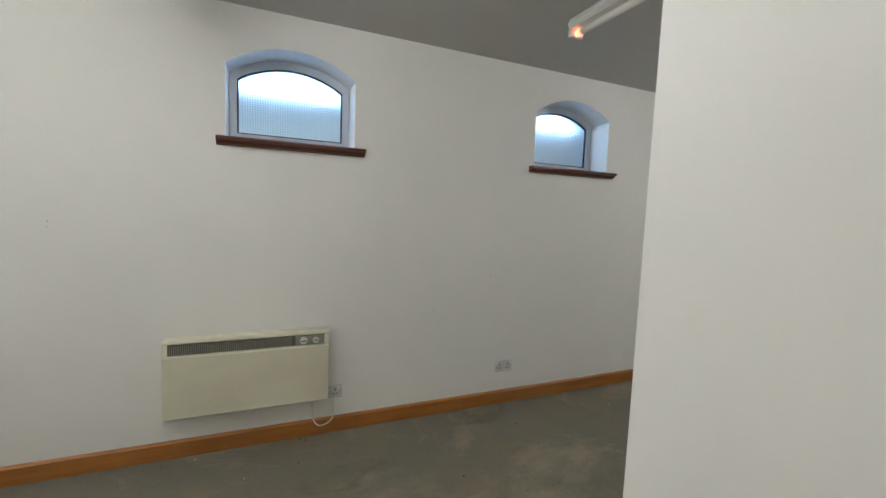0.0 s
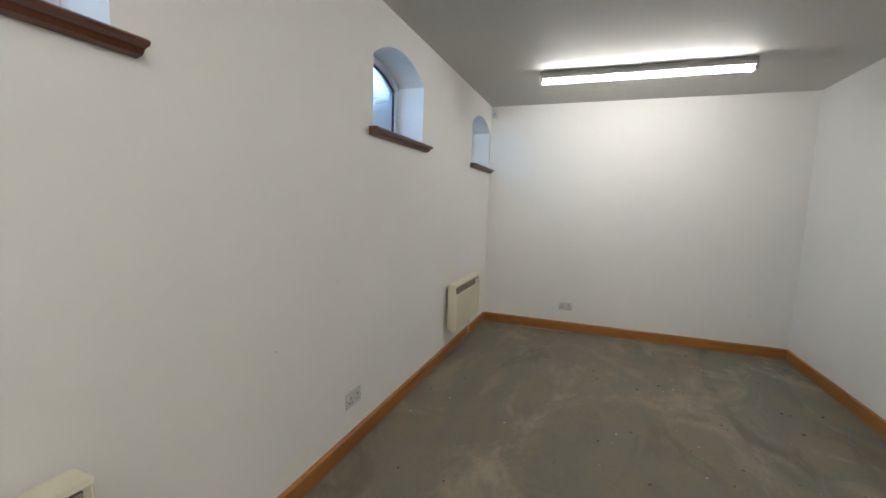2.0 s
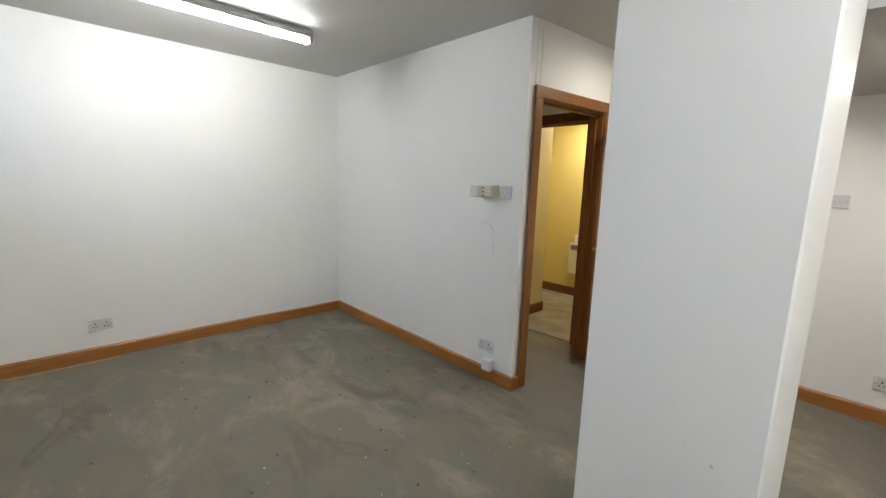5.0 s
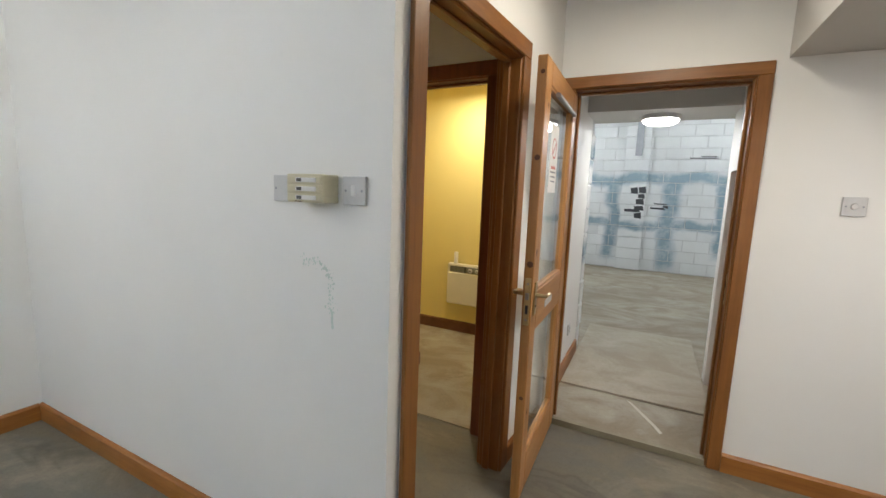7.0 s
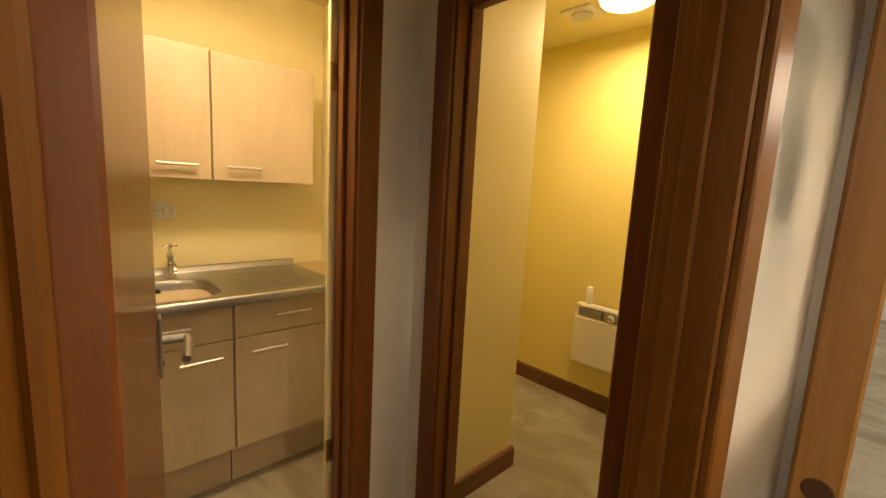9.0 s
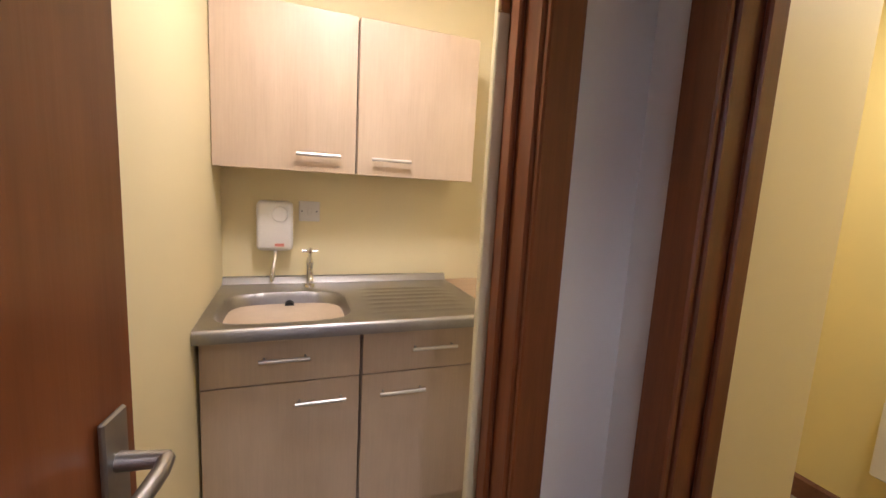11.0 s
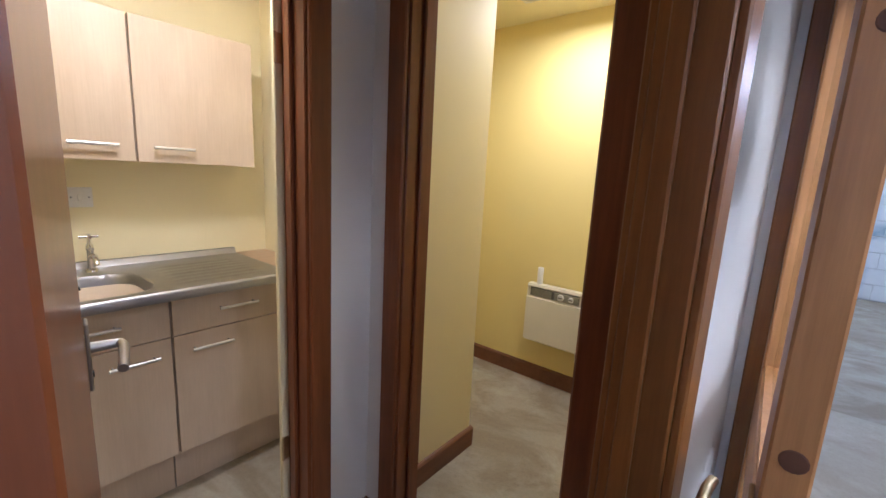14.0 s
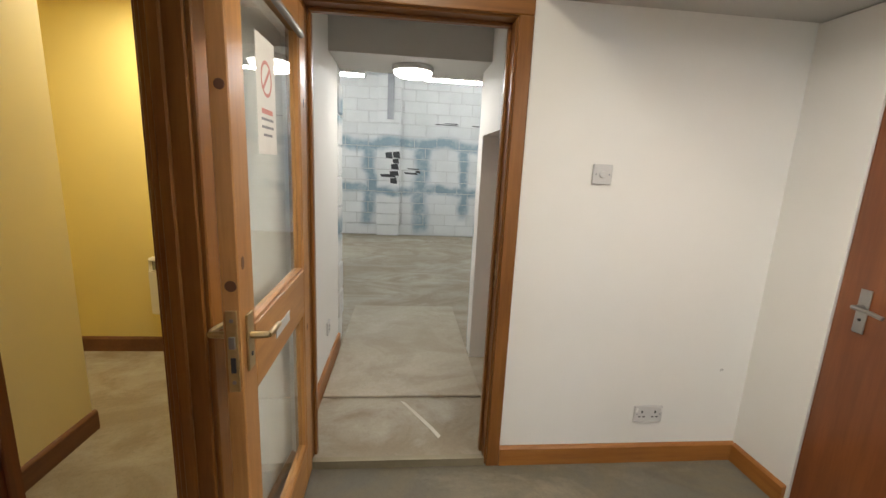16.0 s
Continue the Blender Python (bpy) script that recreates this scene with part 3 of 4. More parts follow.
# ---- windows ----
def window(n, a, b):
    e = tagged(new(f"window_{n}"), "small arched white window with obscured pressed glass", "window", kind="structure")
    x0, x1 = -0.27, -0.20
    outer = [(a + 0.002, SZ), *arch(a + 0.002, b - 0.002, SPR, TOP - 0.004), (b - 0.002, SZ)]
    w = 0.045
    inner = [(a + w, SZ + w + 0.015), *arch(a + w, b - w, SPR - w * 0.6, TOP - w - 0.006), (b - w, SZ + w + 0.015)]
    bm = B()
    ring = []
    for x in (x0, x1):
        ring.append([[bm.verts.new((x, u, v)) for u, v in p] for p in (outer, inner)])
    k = len(outer)
    for i in range(k):
        j = (i + 1) % k
        for s in (0, 1):
            o, q = ring[s]
            bm.faces.new((o[i], o[j], q[j], q[i]))
        bm.faces.new((ring[0][0][i], ring[0][0][j], ring[1][0][j], ring[1][0][i]))
        bm.faces.new((ring[0][1][i], ring[0][1][j], ring[1][1][j], ring[1][1][i]))
    part("window_frame", bm, UPVC, e)
    g = 0.008
    inn2 = [(a + w + g, SZ + w + g + 0.015), *arch(a + w + g, b - w - g, SPR - w * 0.6 - g * 0.6, TOP - w - 0.006 - g), (b - w - g, SZ + w + g + 0.015)]
    bm = B()
    o = [bm.verts.new((x1 - 0.012, u, v)) for u, v in inner]
    q = [bm.verts.new((x1 - 0.012, u, v)) for u, v in inn2]
    o2 = [bm.verts.new((x1 - 0.03, u, v)) for u, v in inner]
    q2 = [bm.verts.new((x1 - 0.03, u, v)) for u, v in inn2]
    for i in range(k):
        j = (i + 1) % k
        bm.faces.new((o[i], o[j], q[j], q[i]))
        bm.faces.new((q[i], q[j], q2[j], q2[i]))
    part("gasket", bm, GASKET, e)
    bm = prism(B(), inner, "x", x1 - 0.032, x1 - 0.026)
    part("pane", bm, OBSCURE, e, shadow=False)
    # sill board with an ogee nose
    bm = prism(B(), [(-0.2, SZ), (0.05, SZ), (0.062, SZ - 0.008), (0.06, SZ - 0.018), (0.04, SZ - 0.024), (0.028, SZ - 0.04), (0.004, SZ - 0.046), (0.004, SZ - 0.002), (-0.2, SZ - 0.002)], "y", a - 0.045, b + 0.06)
    for v in bm.verts:
        v.co.z += 0.004
    part("window_sill", bm, SILLWOOD, e, "dark mahogany moulded sill")


for i, (a, b) in enumerate(WINS):
    window(i + 1, a, b)
    area_lamp("window_skylight", look((-0.36, (a + b) / 2, 2.22), (0, (a + b) / 2, 2.0)), 0.66, 0.20, 4.2, (0.36, 0.62, 1.0))


# ---- electric heaters ----
def heater(y0, y1, z0, z1, mat, depth=0.115, label="", slots=62):
    h = thing("panel_heater", label, "heater", (0, (y0 + y1) / 2, z0))
    L, H = (y1 - y0), z1 - z0
    hl = L / 2
    bm = prism(B(), [(0.03, 0.03), (depth - 0.035, 0.0), (depth, 0.02), (depth, H - 0.095), (depth - 0.012, H - 0.09), (depth - 0.02, H - 0.022), (depth - 0.006, H - 0.016), (depth - 0.012, H), (0.03, H)], "y", -hl, hl)
    bmesh.ops.bevel(bm, geom=[e for e in bm.edges if abs(e.verts[0].co.y - e.verts[1].co.y) < 1e-6], offset=0.004, segments=2, affect="EDGES")
    part("body", bm, mat, h)
    part("wall_bracket", box(B(), 0.001, -hl + 0.06, 0.05, 0.03, hl - 0.06, H - 0.05), GREYMETAL, h)
    part("grille", box(B(), depth - 0.0205, -hl + 0.025, H - 0.083, depth - 0.011, hl - 0.025, H - 0.026), GREYSLOT, h, "dark grille behind thin bars")
    n = slots
    for i in range(n):
        y = -hl + 0.035 + (L - 0.25) * i / (n - 1)
        part("grille_bar", box(B(), depth - 0.0115, y - 0.0022, H - 0.082, depth - 0.006, y + 0.0022, H - 0.027), BAR, h)
    part("control_panel", box(B(), depth - 0.0115, hl - 0.19, H - 0.082, depth - 0.003, hl - 0.028, H - 0.027, 0.002), BAR, h)
    for y, r in ((hl - 0.145, 0.023), (hl - 0.075, 0.018)):
        d = part("dial", cyl(B(), (depth - 0.004, y, H - 0.054), (depth + 0.008, y, H - 0.054), r, r * 0.85, 20), PLASTIC, h)
        part("pointer", box(B(), depth + 0.007, y - r * 0.7, H - 0.057, depth + 0.011, y + r * 0.7, H - 0.051, 0.001), GREYSLOT, d)
    return h


H1 = heater(1.03, 1.885, 0.222, 0.672, BEIGE, label="long cream enamel panel heater fixed to the white wall")
H2 = heater(4.68, 5.44, 0.215, 0.645, BEIGE, label="cream enamel panel heater fixed near the room corner")
H3 = heater(4.35, 4.74, 0.275, 0.69, HEATWHITE, 0.09, "white enamel panel heater on the yellow toilet wall", 24)
H3.matrix_world = pose(WB, 4.545, 0.275, 0, 0, 180)


# ---- sockets and switches ----
def plate(name, kind, at, rz, label, mat=GREYPLATE):
    """A wall plate facing +x before it is turned. kind: double, single, switch or blank."""
    e = thing(name, label, "socket" if "socket" in name else "switch", at, rz)
    w = {"double": 0.073, "single": 0.043, "switch": 0.043, "blank": 0.043}[kind]
    part("plate", box(B(), 0.0, -w, -0.043, 0.011, w, 0.043, 0.003, 2), mat, e)
    for s in (-1, 1):
        part("screw", cyl(B(), (0.009, s * (w - 0.013), 0), (0.0125, s * (w - 0.013), 0), 0.004, n=10), GREYMETAL, e)
    if kind in ("double", "single"):
        for c in ((-0.034, 0.034) if kind == "double" else (0,)):
            part("rocker", box(B(), 0.009, c - 0.007 + (0.03 if c > 0 else -0.03 if c < 0 else 0.02), 0.012, 0.016, c + 0.007 + (0.03 if c > 0 else -0.03 if c < 0 else 0.02), 0.034, 0.002), PLASTIC, e)
            for dy, dz, hw, hh in ((0, 0.018, 0.004, 0.007), (-0.011, -0.008, 0.006, 0.003), (0.011, -0.008, 0.006, 0.003)):
                part("pin_hole", box(B(), 0.0085, c + dy - hw, dz - hh - 0.006, 0.0116, c + dy + hw, dz + hh - 0.006), BLACK, e)
    elif kind == "switch":
        part("rocker", box(B(), 0.009, -0.009, -0.016, 0.017, 0.009, 0.016, 0.003), PLASTIC, e)
    return e


plate("wall_socket", "double", (0, 3.20, 0.26), 0, "grey-white double socket low on the white wall")
plate("wall_socket", "single", (0, 1.945, 0.235), 0, "grey-white socket beside the cream heater")
plate("wall_socket", "double", (0.957, YF, 0.247), -90, "grey-white double socket low on the end wall")
plate("wall_socket", "double", (XR, 3.88, 0.235), 180, "grey-white double socket above the skirting")
plate("wall_socket", "double", (XE, 1.775, 0.236), 180, "grey-white double socket low beside the corridor doorway")
e = plate("light_switch", "blank", (XE, 2.16, 1.393), 180, "square white plate with a round centre")
part("cable_outlet", cyl(B(), (0.009, 0, 0), (0.017, 0, 0), 0.016, 0.013, 18), GREYPLATE, e)
plate("wall_socket", "single", (5.40, 3.485, 0.33), -90, "small white plate low on the corridor wall")
plate("wall_socket", "single", (WB, 4.235, 0.26), 180, "white socket under the basin on the yellow wall", PLASTIC)
plate("light_switch", "switch", (3.589, KB, 1.214), -90, "white plate on the yellow kitchenette wall", PLASTIC)
plate("light_switch", "switch", (XR, 3.762, 1.383), 180, "grey-white light switch near the wall corner")
plate("light_switch", "blank", (XR, 4.055, 1.383), 180, "grey-white plate half hidden by a control box")
e = thing("junction_box", "small white plastic box on the skirting board", "junction box", (XR, 3.835, 0.10), 180)
part("body", box(B(), 0.0, -0.04, -0.04, 0.05, 0.04, 0.045, 0.006, 2), PLASTIC, e)
part("lid", box(B(), 0.05, -0.036, -0.036, 0.056, 0.036, 0.041, 0.003), PLASTIC, e)

e = thing("control_box", "aged cream plastic box with three stacked switches", "control box", (XR, 3.90, 1.383), 180)
part("body", box(B(), 0.0, -0.072, -0.04, 0.07, 0.072, 0.045, 0.004, 2), OLDPLASTIC, e)
for i in range(3):
    z = 0.027 - i * 0.026
    r = part("switch_row", box(B(), 0.069, -0.068, z - 0.011, 0.0735, 0.068, z + 0.011, 0.002), OLDPLASTIC, e)
    part("toggle", box(B(), 0.0725, -0.03, z - 0.007, 0.078, 0.05, z + 0.007, 0.002), PLASTIC, r)
    part("slot", box(B(), 0.0728, -0.024, z - 0.005, 0.0785, -0.004, z + 0.005), GREYSLOT, r)
part("nameplate", box(B(), 0.0695, -0.04, -0.038, 0.071, -0.01, -0.034), GREYSLOT, e)

# plaster scuffs under the control box
rnd = random.Random(4)
bm = B()
for i in range(110):
    t = rnd.random()
    y = 3.985 - 0.125 * math.sin(min(t * 1.25, 1.0) * 1.57) + rnd.gauss(0, 0.009)
    z = 1.14 + 0.025 * math.sin(t * 4.0) - 0.13 * t * t + rnd.gauss(0, 0.010 * (1.2 - t))
    s = rnd.uniform(0.0012, 0.0042)
    vs = [bm.verts.new((XR - 0.001, y + s * rnd.uniform(0.5, 1.3) * math.cos(k * 1.05), z + s * 1.4 * rnd.uniform(0.5, 1.3) * math.sin(k * 1.05))) for k in range(6)]
    bm.faces.new(vs)
for i in range(4):
    y, z = 3.853, 0.945 + i * 0.014
    s = 0.008
    bm.faces.new([bm.verts.new((XR - 0.0012, y + s * rnd.uniform(0.5, 1) * math.cos(k * 1.05), z + s * 1.6 * rnd.uniform(0.6, 1) * math.sin(k * 1.05))) for k in range(6)])
tagged(part("plaster_scuffs", bm, SCUFF), "green-grey scuffed plaster patches on the white wall", "scuff marks", kind="stuff")


def cable(name, pts, label, r=0.0035, mat=CABLE):
    out = []
    pts = [Vector(p) for p in pts]
    for i in range(len(pts) - 1):
        p0, p1, p2, p3 = pts[max(i - 1, 0)], pts[i], pts[i + 1], pts[min(i + 2, len(pts) - 1)]
        for k in range(8):
            t = k / 8
            out.append(0.5 * ((2 * p1) + (p2 - p0) * t + (2 * p0 - 5 * p1 + 4 * p2 - p3) * t * t + (3 * p1 - p0 - 3 * p2 + p3) * t ** 3))
    out.append(pts[-1])
    return tagged(part(name, smooth_tube(B(), out, r), mat, smooth=True), label, "cable")


cable("heater_cable", [(0.06, 1.80, 0.24), (0.07, 1.80, 0.12), (0.06, 1.83, 0.055), (0.055, 1.88, 0.05), (0.05, 1.925, 0.09), (0.014, 1.935, 0.20)], "white heater cable hanging in a loop to the socket")
cable("heater_cable", [(0.05, 5.30, 0.24), (0.05, 5.31, 0.13), (0.045, 5.33, 0.06), (0.03, 5.34, 0.03)], "pale cable hanging below the far heater", 0.006)
cable("heater_cable", [(WB - 0.06, 4.37, 0.285), (WB - 0.07, 4.35, 0.16), (WB - 0.06, 4.29, 0.12), (WB - 0.03, 4.24, 0.17), (WB - 0.012, 4.235, 0.24)], "white cable looping below the toilet heater")


# ---- lights ----
def batten(at, length, lit, label, tube=None):
    e = thing("fluorescent_light", label, "light", at)
    h = length / 2
    part("spine", prism(B(), [(-0.045, 0.0), (0.045, 0.0), (0.06, -0.03), (0.042, -0.05), (-0.042, -0.05), (-0.06, -0.03)], "x", -h, h), PLASTIC, e)
    for s in (-1, 1):
        part("end_cap", box(B(), s * h - 0.012, -0.043, -0.09, s * h + 0.012, 0.043, -0.002, 0.004), PLASTIC, e)
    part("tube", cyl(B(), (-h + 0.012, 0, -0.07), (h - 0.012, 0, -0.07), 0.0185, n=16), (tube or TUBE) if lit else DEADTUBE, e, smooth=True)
    if not lit:
        part("glowing_end", cyl(B(), (-h + 0.013, 0, -0.07), (-h + 0.05, 0, -0.07), 0.0195, n=16), TUBEEND, e)
    return e


batten((1.462, 5.01, CZ), 1.53, True, "lit fluorescent batten on the white ceiling")
batten((1.445, 3.12, CZ), 1.5, False, "unlit fluorescent batten with one faintly glowing end")
# The next two hang out of view, added to brighten the pillar and walls.
batten((1.445, 1.30, CZ), 1.5, True, "unseen lit fluorescent batten added to brighten the pillar")
batten((1.445, -0.2, CZ), 1.5, True, "unseen lit fluorescent batten added to brighten the near end of the room")


def round_light(at, r, disc, label, depth=0.07):
    e = thing("ceiling_light", label, "light", at)
    part("base", lathe(B(), 0, 0, [(r * 0.97, 0.0), (r * 1.03, -0.006), (r * 1.03, -0.03), (r, -0.034)], 36), GREYPLATE, e, smooth=True)
    part("diffuser", lathe(B(), 0, 0, [(r * 0.96, -0.034), (r * 0.9, -depth * 0.75), (r * 0.7, -depth * 0.95), (r * 0.3, -depth), (0.01, -depth)], 36), disc, e, smooth=True)
    return e


round_light((5.77, 2.975, 2.04), 0.135, DISC, "round lit bulkhead light on the beam's underside")
area_lamp("bulkhead_light", pose(5.77, 2.975, 1.96), 0.26, 0.26, 4, (1, 0.97, 0.92), "DISK")
round_light((3.72, 2.98, CZ), 0.16, WHITEDISC, "round lit ceiling light before the corridor doorway")
area_lamp("doorway_light", pose(3.72, 2.98, CZ - 0.09), 0.28, 0.28, 5.0, (1, 0.90, 0.72), "DISK")
# Invented disc and lamp, hidden from the camera, that lift the south-east walls.
round_light((3.5, 1.86, 2.06), 0.15, WHITEDISC, "unseen round light added under the low boxed-in ceiling as fill")
area_lamp("low_ceiling_fill", pose(3.5, 1.86, 1.97), 0.26, 0.26, 7, (1, 0.93, 0.84), "DISK")
round_light((5.33, 4.42, 2.40), 0.14, WARMDISC, "round warm lit ceiling light in the toilet")
area_lamp("toilet_light", pose(5.33, 4.42, 2.32), 0.26, 0.26, 11.5, (1, 0.89, 0.67), "DISK")
round_light((3.72, 4.90, 2.40), 0.15, WARMDISC, "round warm lit ceiling light in the kitchenette")
area_lamp("kitchen_light", pose(3.72, 4.90, 2.32), 0.26, 0.26, 9.8, (1, 0.88, 0.68), "DISK")
for y in (-0.8, 1.86, 4.52, 7.2):
    e = batten((9.24, y, 4.2), 1.8, True, "lit fluorescent batten high in the warehouse", WTUBE)
    e.matrix_world = pose(9.24, y, 2.70, 0, 0, 90)
    part("drop_rod", cyl(B(), (-0.6, 0, 0), (-0.6, 0, 1.50), 0.006, n=8), GREYMETAL, e)
    part("drop_rod", cyl(B(), (0.6, 0, 0), (0.6, 0, 1.50), 0.006, n=8), GREYMETAL, e)

e = thing("extractor_vent", "square cream ceiling vent with a round grille", "vent", (5.41, 4.71, 2.40))
part("frame", box(B(), -0.09, -0.09, -0.014, 0.09, 0.09, 0.0, 0.004), PLASTIC, e)
part("grille", lathe(B(), 0, 0, [(0.06, -0.014), (0.058, -0.026), (0.03, -0.03), (0.01, -0.03)], 24), GREYPLATE, e)
e = thing("motion_detector", "small white detector box in the ceiling corner", "detector", (0.05, YF - 0.03, 2.40))
part("body", box(B(), -0.03, -0.02, -0.045, 0.03, 0.03, 0.05, 0.008, 2), PLASTIC, e)
part("lens", box(B(), -0.018, -0.024, -0.03, 0.018, -0.019, 0.01, 0.002), GREYPLATE, e)


# ---- doors ----
def lever(parent, x, z, side, mat, toward, plate_h=0.15, keyed=True):
    """A lever handle on a backplate; side is the face's y direction, toward the lever's x direction."""
    y = side * 0.022
    p = part("handle", box(B(), x - 0.02, min(y, y + side * 0.006), z - plate_h * 0.6, x + 0.02, max(y, y + side * 0.006), z + plate_h * 0.4, 0.002), mat, parent)
    bm = B()
    cyl(bm, (x, y + side * 0.004, z), (x, y + side * 0.05, z), 0.010, 0.008, 12)
    smooth_tube(bm, [(x, y + side * 0.048, z), (x + toward * 0.02, y + side * 0.052, z + 0.001), (x + toward * 0.06, y + side * 0.05, z - 0.002), (x + toward * 0.10, y + side * 0.045, z - 0.010)], 0.008, 10)
    part("lever", bm, mat, p, smooth=True)
    if keyed:
        part("keyhole", cyl(B(), (x, y + side * 0.0045, z - 0.05), (x, y + side * 0.008, z - 0.05), 0.006, n=12), BLACK, p)


# flush veneered lobby door, hinged at the origin and running along +x before it is turned
e = thing("lobby_door", "open flush reddish-brown veneered door with steel lever handle", "door", (3.215, 3.675, -0.022), 81.0)
part("leaf", box(B(), 0, -0.02, 0, 0.76, 0.02, 1.975, 0.003), LEAF, e)
lever(e, 0.712, 1.075, -1, STEEL, -1, 0.125)
lever(e, 0.712, 1.075, 1, STEEL, -1, 0.125)
part("latch_plate", box(B(), 0.7585, -0.012, 0.95, 0.7615, 0.012, 1.07), BRASS, e)

# half-glazed pine door, open against the lobby wall
e = thing("glazed_door", "open pine door with two clear glass panels and brass lock", "door", (4.54, 3.425, -0.014), 180.8)
W, HT = 0.76, 1.965
for x0, x1 in ((0, 0.095), (W - 0.095, W)):
    part("stile", box(B(), x0, -0.021, 0, x1, 0.021, HT, 0.003), PINE, e)
for z0, z1 in ((0, 0.19), (0.80, 0.98), (HT - 0.10, HT)):
    part("rail", box(B(), 0.095, -0.021, z0, W - 0.095, 0.021, z1, 0.003), PINEX, e)
for z0, z1 in ((0.19, 0.80), (0.98, HT - 0.10)):
    pane = part("pane", box(B(), 0.095, -0.003, z0, W - 0.095, 0.003, z1), CLEAR, e, shadow=False)
    for s in (-1, 1):
        bm = B()
        y0, y1 = sorted((s * 0.003, s * 0.017))
        box(bm, 0.095, y0, z0, 0.105, y1, z1)
        box(bm, W - 0.105, y0, z0, W - 0.095, y1, z1)
        box(bm, 0.105, y0, z0, W - 0.105, y1, z0 + 0.01)
        box(bm, 0.105, y0, z1 - 0.01, W - 0.105, y1, z1)
        part("glazing_bead", bm, PINE, pane)
part("lock_plate", box(B(), W - 0.001, -0.013, 0.84, W + 0.003, 0.013, 1.05, 0.001), BRASS, e, "worn brass mortice lock plate")
for z in (0.865, 1.025):
    part("screw", cyl(B(), (W + 0.002, 0, z), (W + 0.004, 0, z), 0.005, n=10), STEEL, e)
part("latch", box(B(), W + 0.002, -0.007, 0.955, W + 0.009, 0.007, 0.985, 0.001), STEEL, e)
part("deadbolt", box(B(), W + 0.002, -0.006, 0.89, W + 0.005, 0.006, 0.93, 0.001), BLACK, e)
lever(e, W - 0.045, 0.97, 1, BRASS, -1, 0.15)
lever(e, W - 0.045, 0.97, -1, BRASS, -1, 0.15)
for x, z, r in ((W, 1.56, 0.013), (W, 1.11, 0.015), (W, 1.90, 0.010), (W, 0.5, 0.01)):
    part("knot", lathe(B(), 0, 0, [(r, -0.0005), (r * 0.8, 0.0008), (r * 0.2, 0.001)], 14, 1.0, 1.0), KNOT, e).matrix_local = pose(x, 0.002, z, 0, 90, 0)
for x, z, r in ((W - 0.03, 1.16, 0.014), (0.04, 1.62, 0.014), (W - 0.05, 0.42, 0.012), (0.05, 0.72, 0.013), (W - 0.06, 1.78, 0.01)):
    part("knot", lathe(B(), 0, 0, [(r, -0.0005), (r * 0.8, 0.0008), (r * 0.2, 0.001)], 14, 0.8, 1.3), KNOT, e).matrix_local = pose(x, 0.021, z, -90, 0, 0)
part("door_sign", box(B(), 0.33, 0.021, 0.86, 0.49, 0.0235, 0.895), GREYPLATE, e)
part("closer_arm", cyl(B(), (0.10, 0.03, HT - 0.12), (W - 0.2, 0.03, HT - 0.115), 0.012, n=12), STEEL, e, "steel tube closer along the top rail")

e2 = thing("notice", "white paper notice with a red ring symbol taped to glass", "sign", (4.575, 3.426, -0.014), 180.8)
part("sheet", box(B(), 0.385, 0.0032, 1.42, 0.555, 0.0042, 1.74), PAPER, e2)
ringb = B()
for i in range(28):
    a0, a1 = 2 * math.pi * i / 28, 2 * math.pi * (i + 1) / 28
    ringb.faces.new([ringb.verts.new((0.47 + r * math.cos(a), 0.0046, 1.63 + r * math.sin(a))) for r, a in ((0.05, a0), (0.05, a1), (0.04, a1), (0.04, a0))])
ringb.faces.new([ringb.verts.new((0.47 + x, 0.0046, 1.63 + z)) for x, z in ((-0.034, 0.024), (-0.026, 0.032), (0.034, -0.024), (0.026, -0.032))])
part("ring", ringb, REDINK, e2)
for i, (w, mt) in enumerate(((0.05, REDINK), (0.055, GREYINK), (0.055, GREYINK), (0.04, GREYINK))):
    z = 1.54 - i * 0.022
    part("text_line", box(B(), 0.47 - w, 0.0043, z - (0.007 if i == 0 else 0.0035), 0.47 + w, 0.0047, z + (0.007 if i == 0 else 0.0035)), mt, e2)

e = tagged(new("door_south"), "closed reddish-brown veneered door with steel handle", "door", kind="structure")
e.matrix_world = pose(SD1 - 0.004, YS - 0.026, -0.022, 0, 0, 180)
part("leaf", box(B(), 0, -0.02, 0, SD1 - SD0 - 0.008, 0.02, 2.01, 0.003), LEAF, e)
lever(e, 0.10, 0.97, -1, STEEL, 1, 0.17)

e = tagged(new("door_corridor_side"), "dark red painted door set in a recess with a padlock hasp", "door", kind="structure")
e.matrix_world = pose(RX0, 2.265, 0.0)
part("leaf", box(B(), 0.0, -0.02, 0.0, RX1 - RX0, 0.02, 1.9, 0.002), LEAF, e)
part("hasp", box(B(), 0.56, 0.02, 1.06, 0.68, 0.028, 1.10, 0.002), STEEL, e)
part("padlock", box(B(), 0.53, 0.024, 0.98, 0.59, 0.05, 1.06, 0.006), STEEL, e)
part("pull_handle", cyl(B(), (0.62, 0.035, 0.82), (0.62, 0.035, 0.94), 0.008, n=10), STEEL, e)

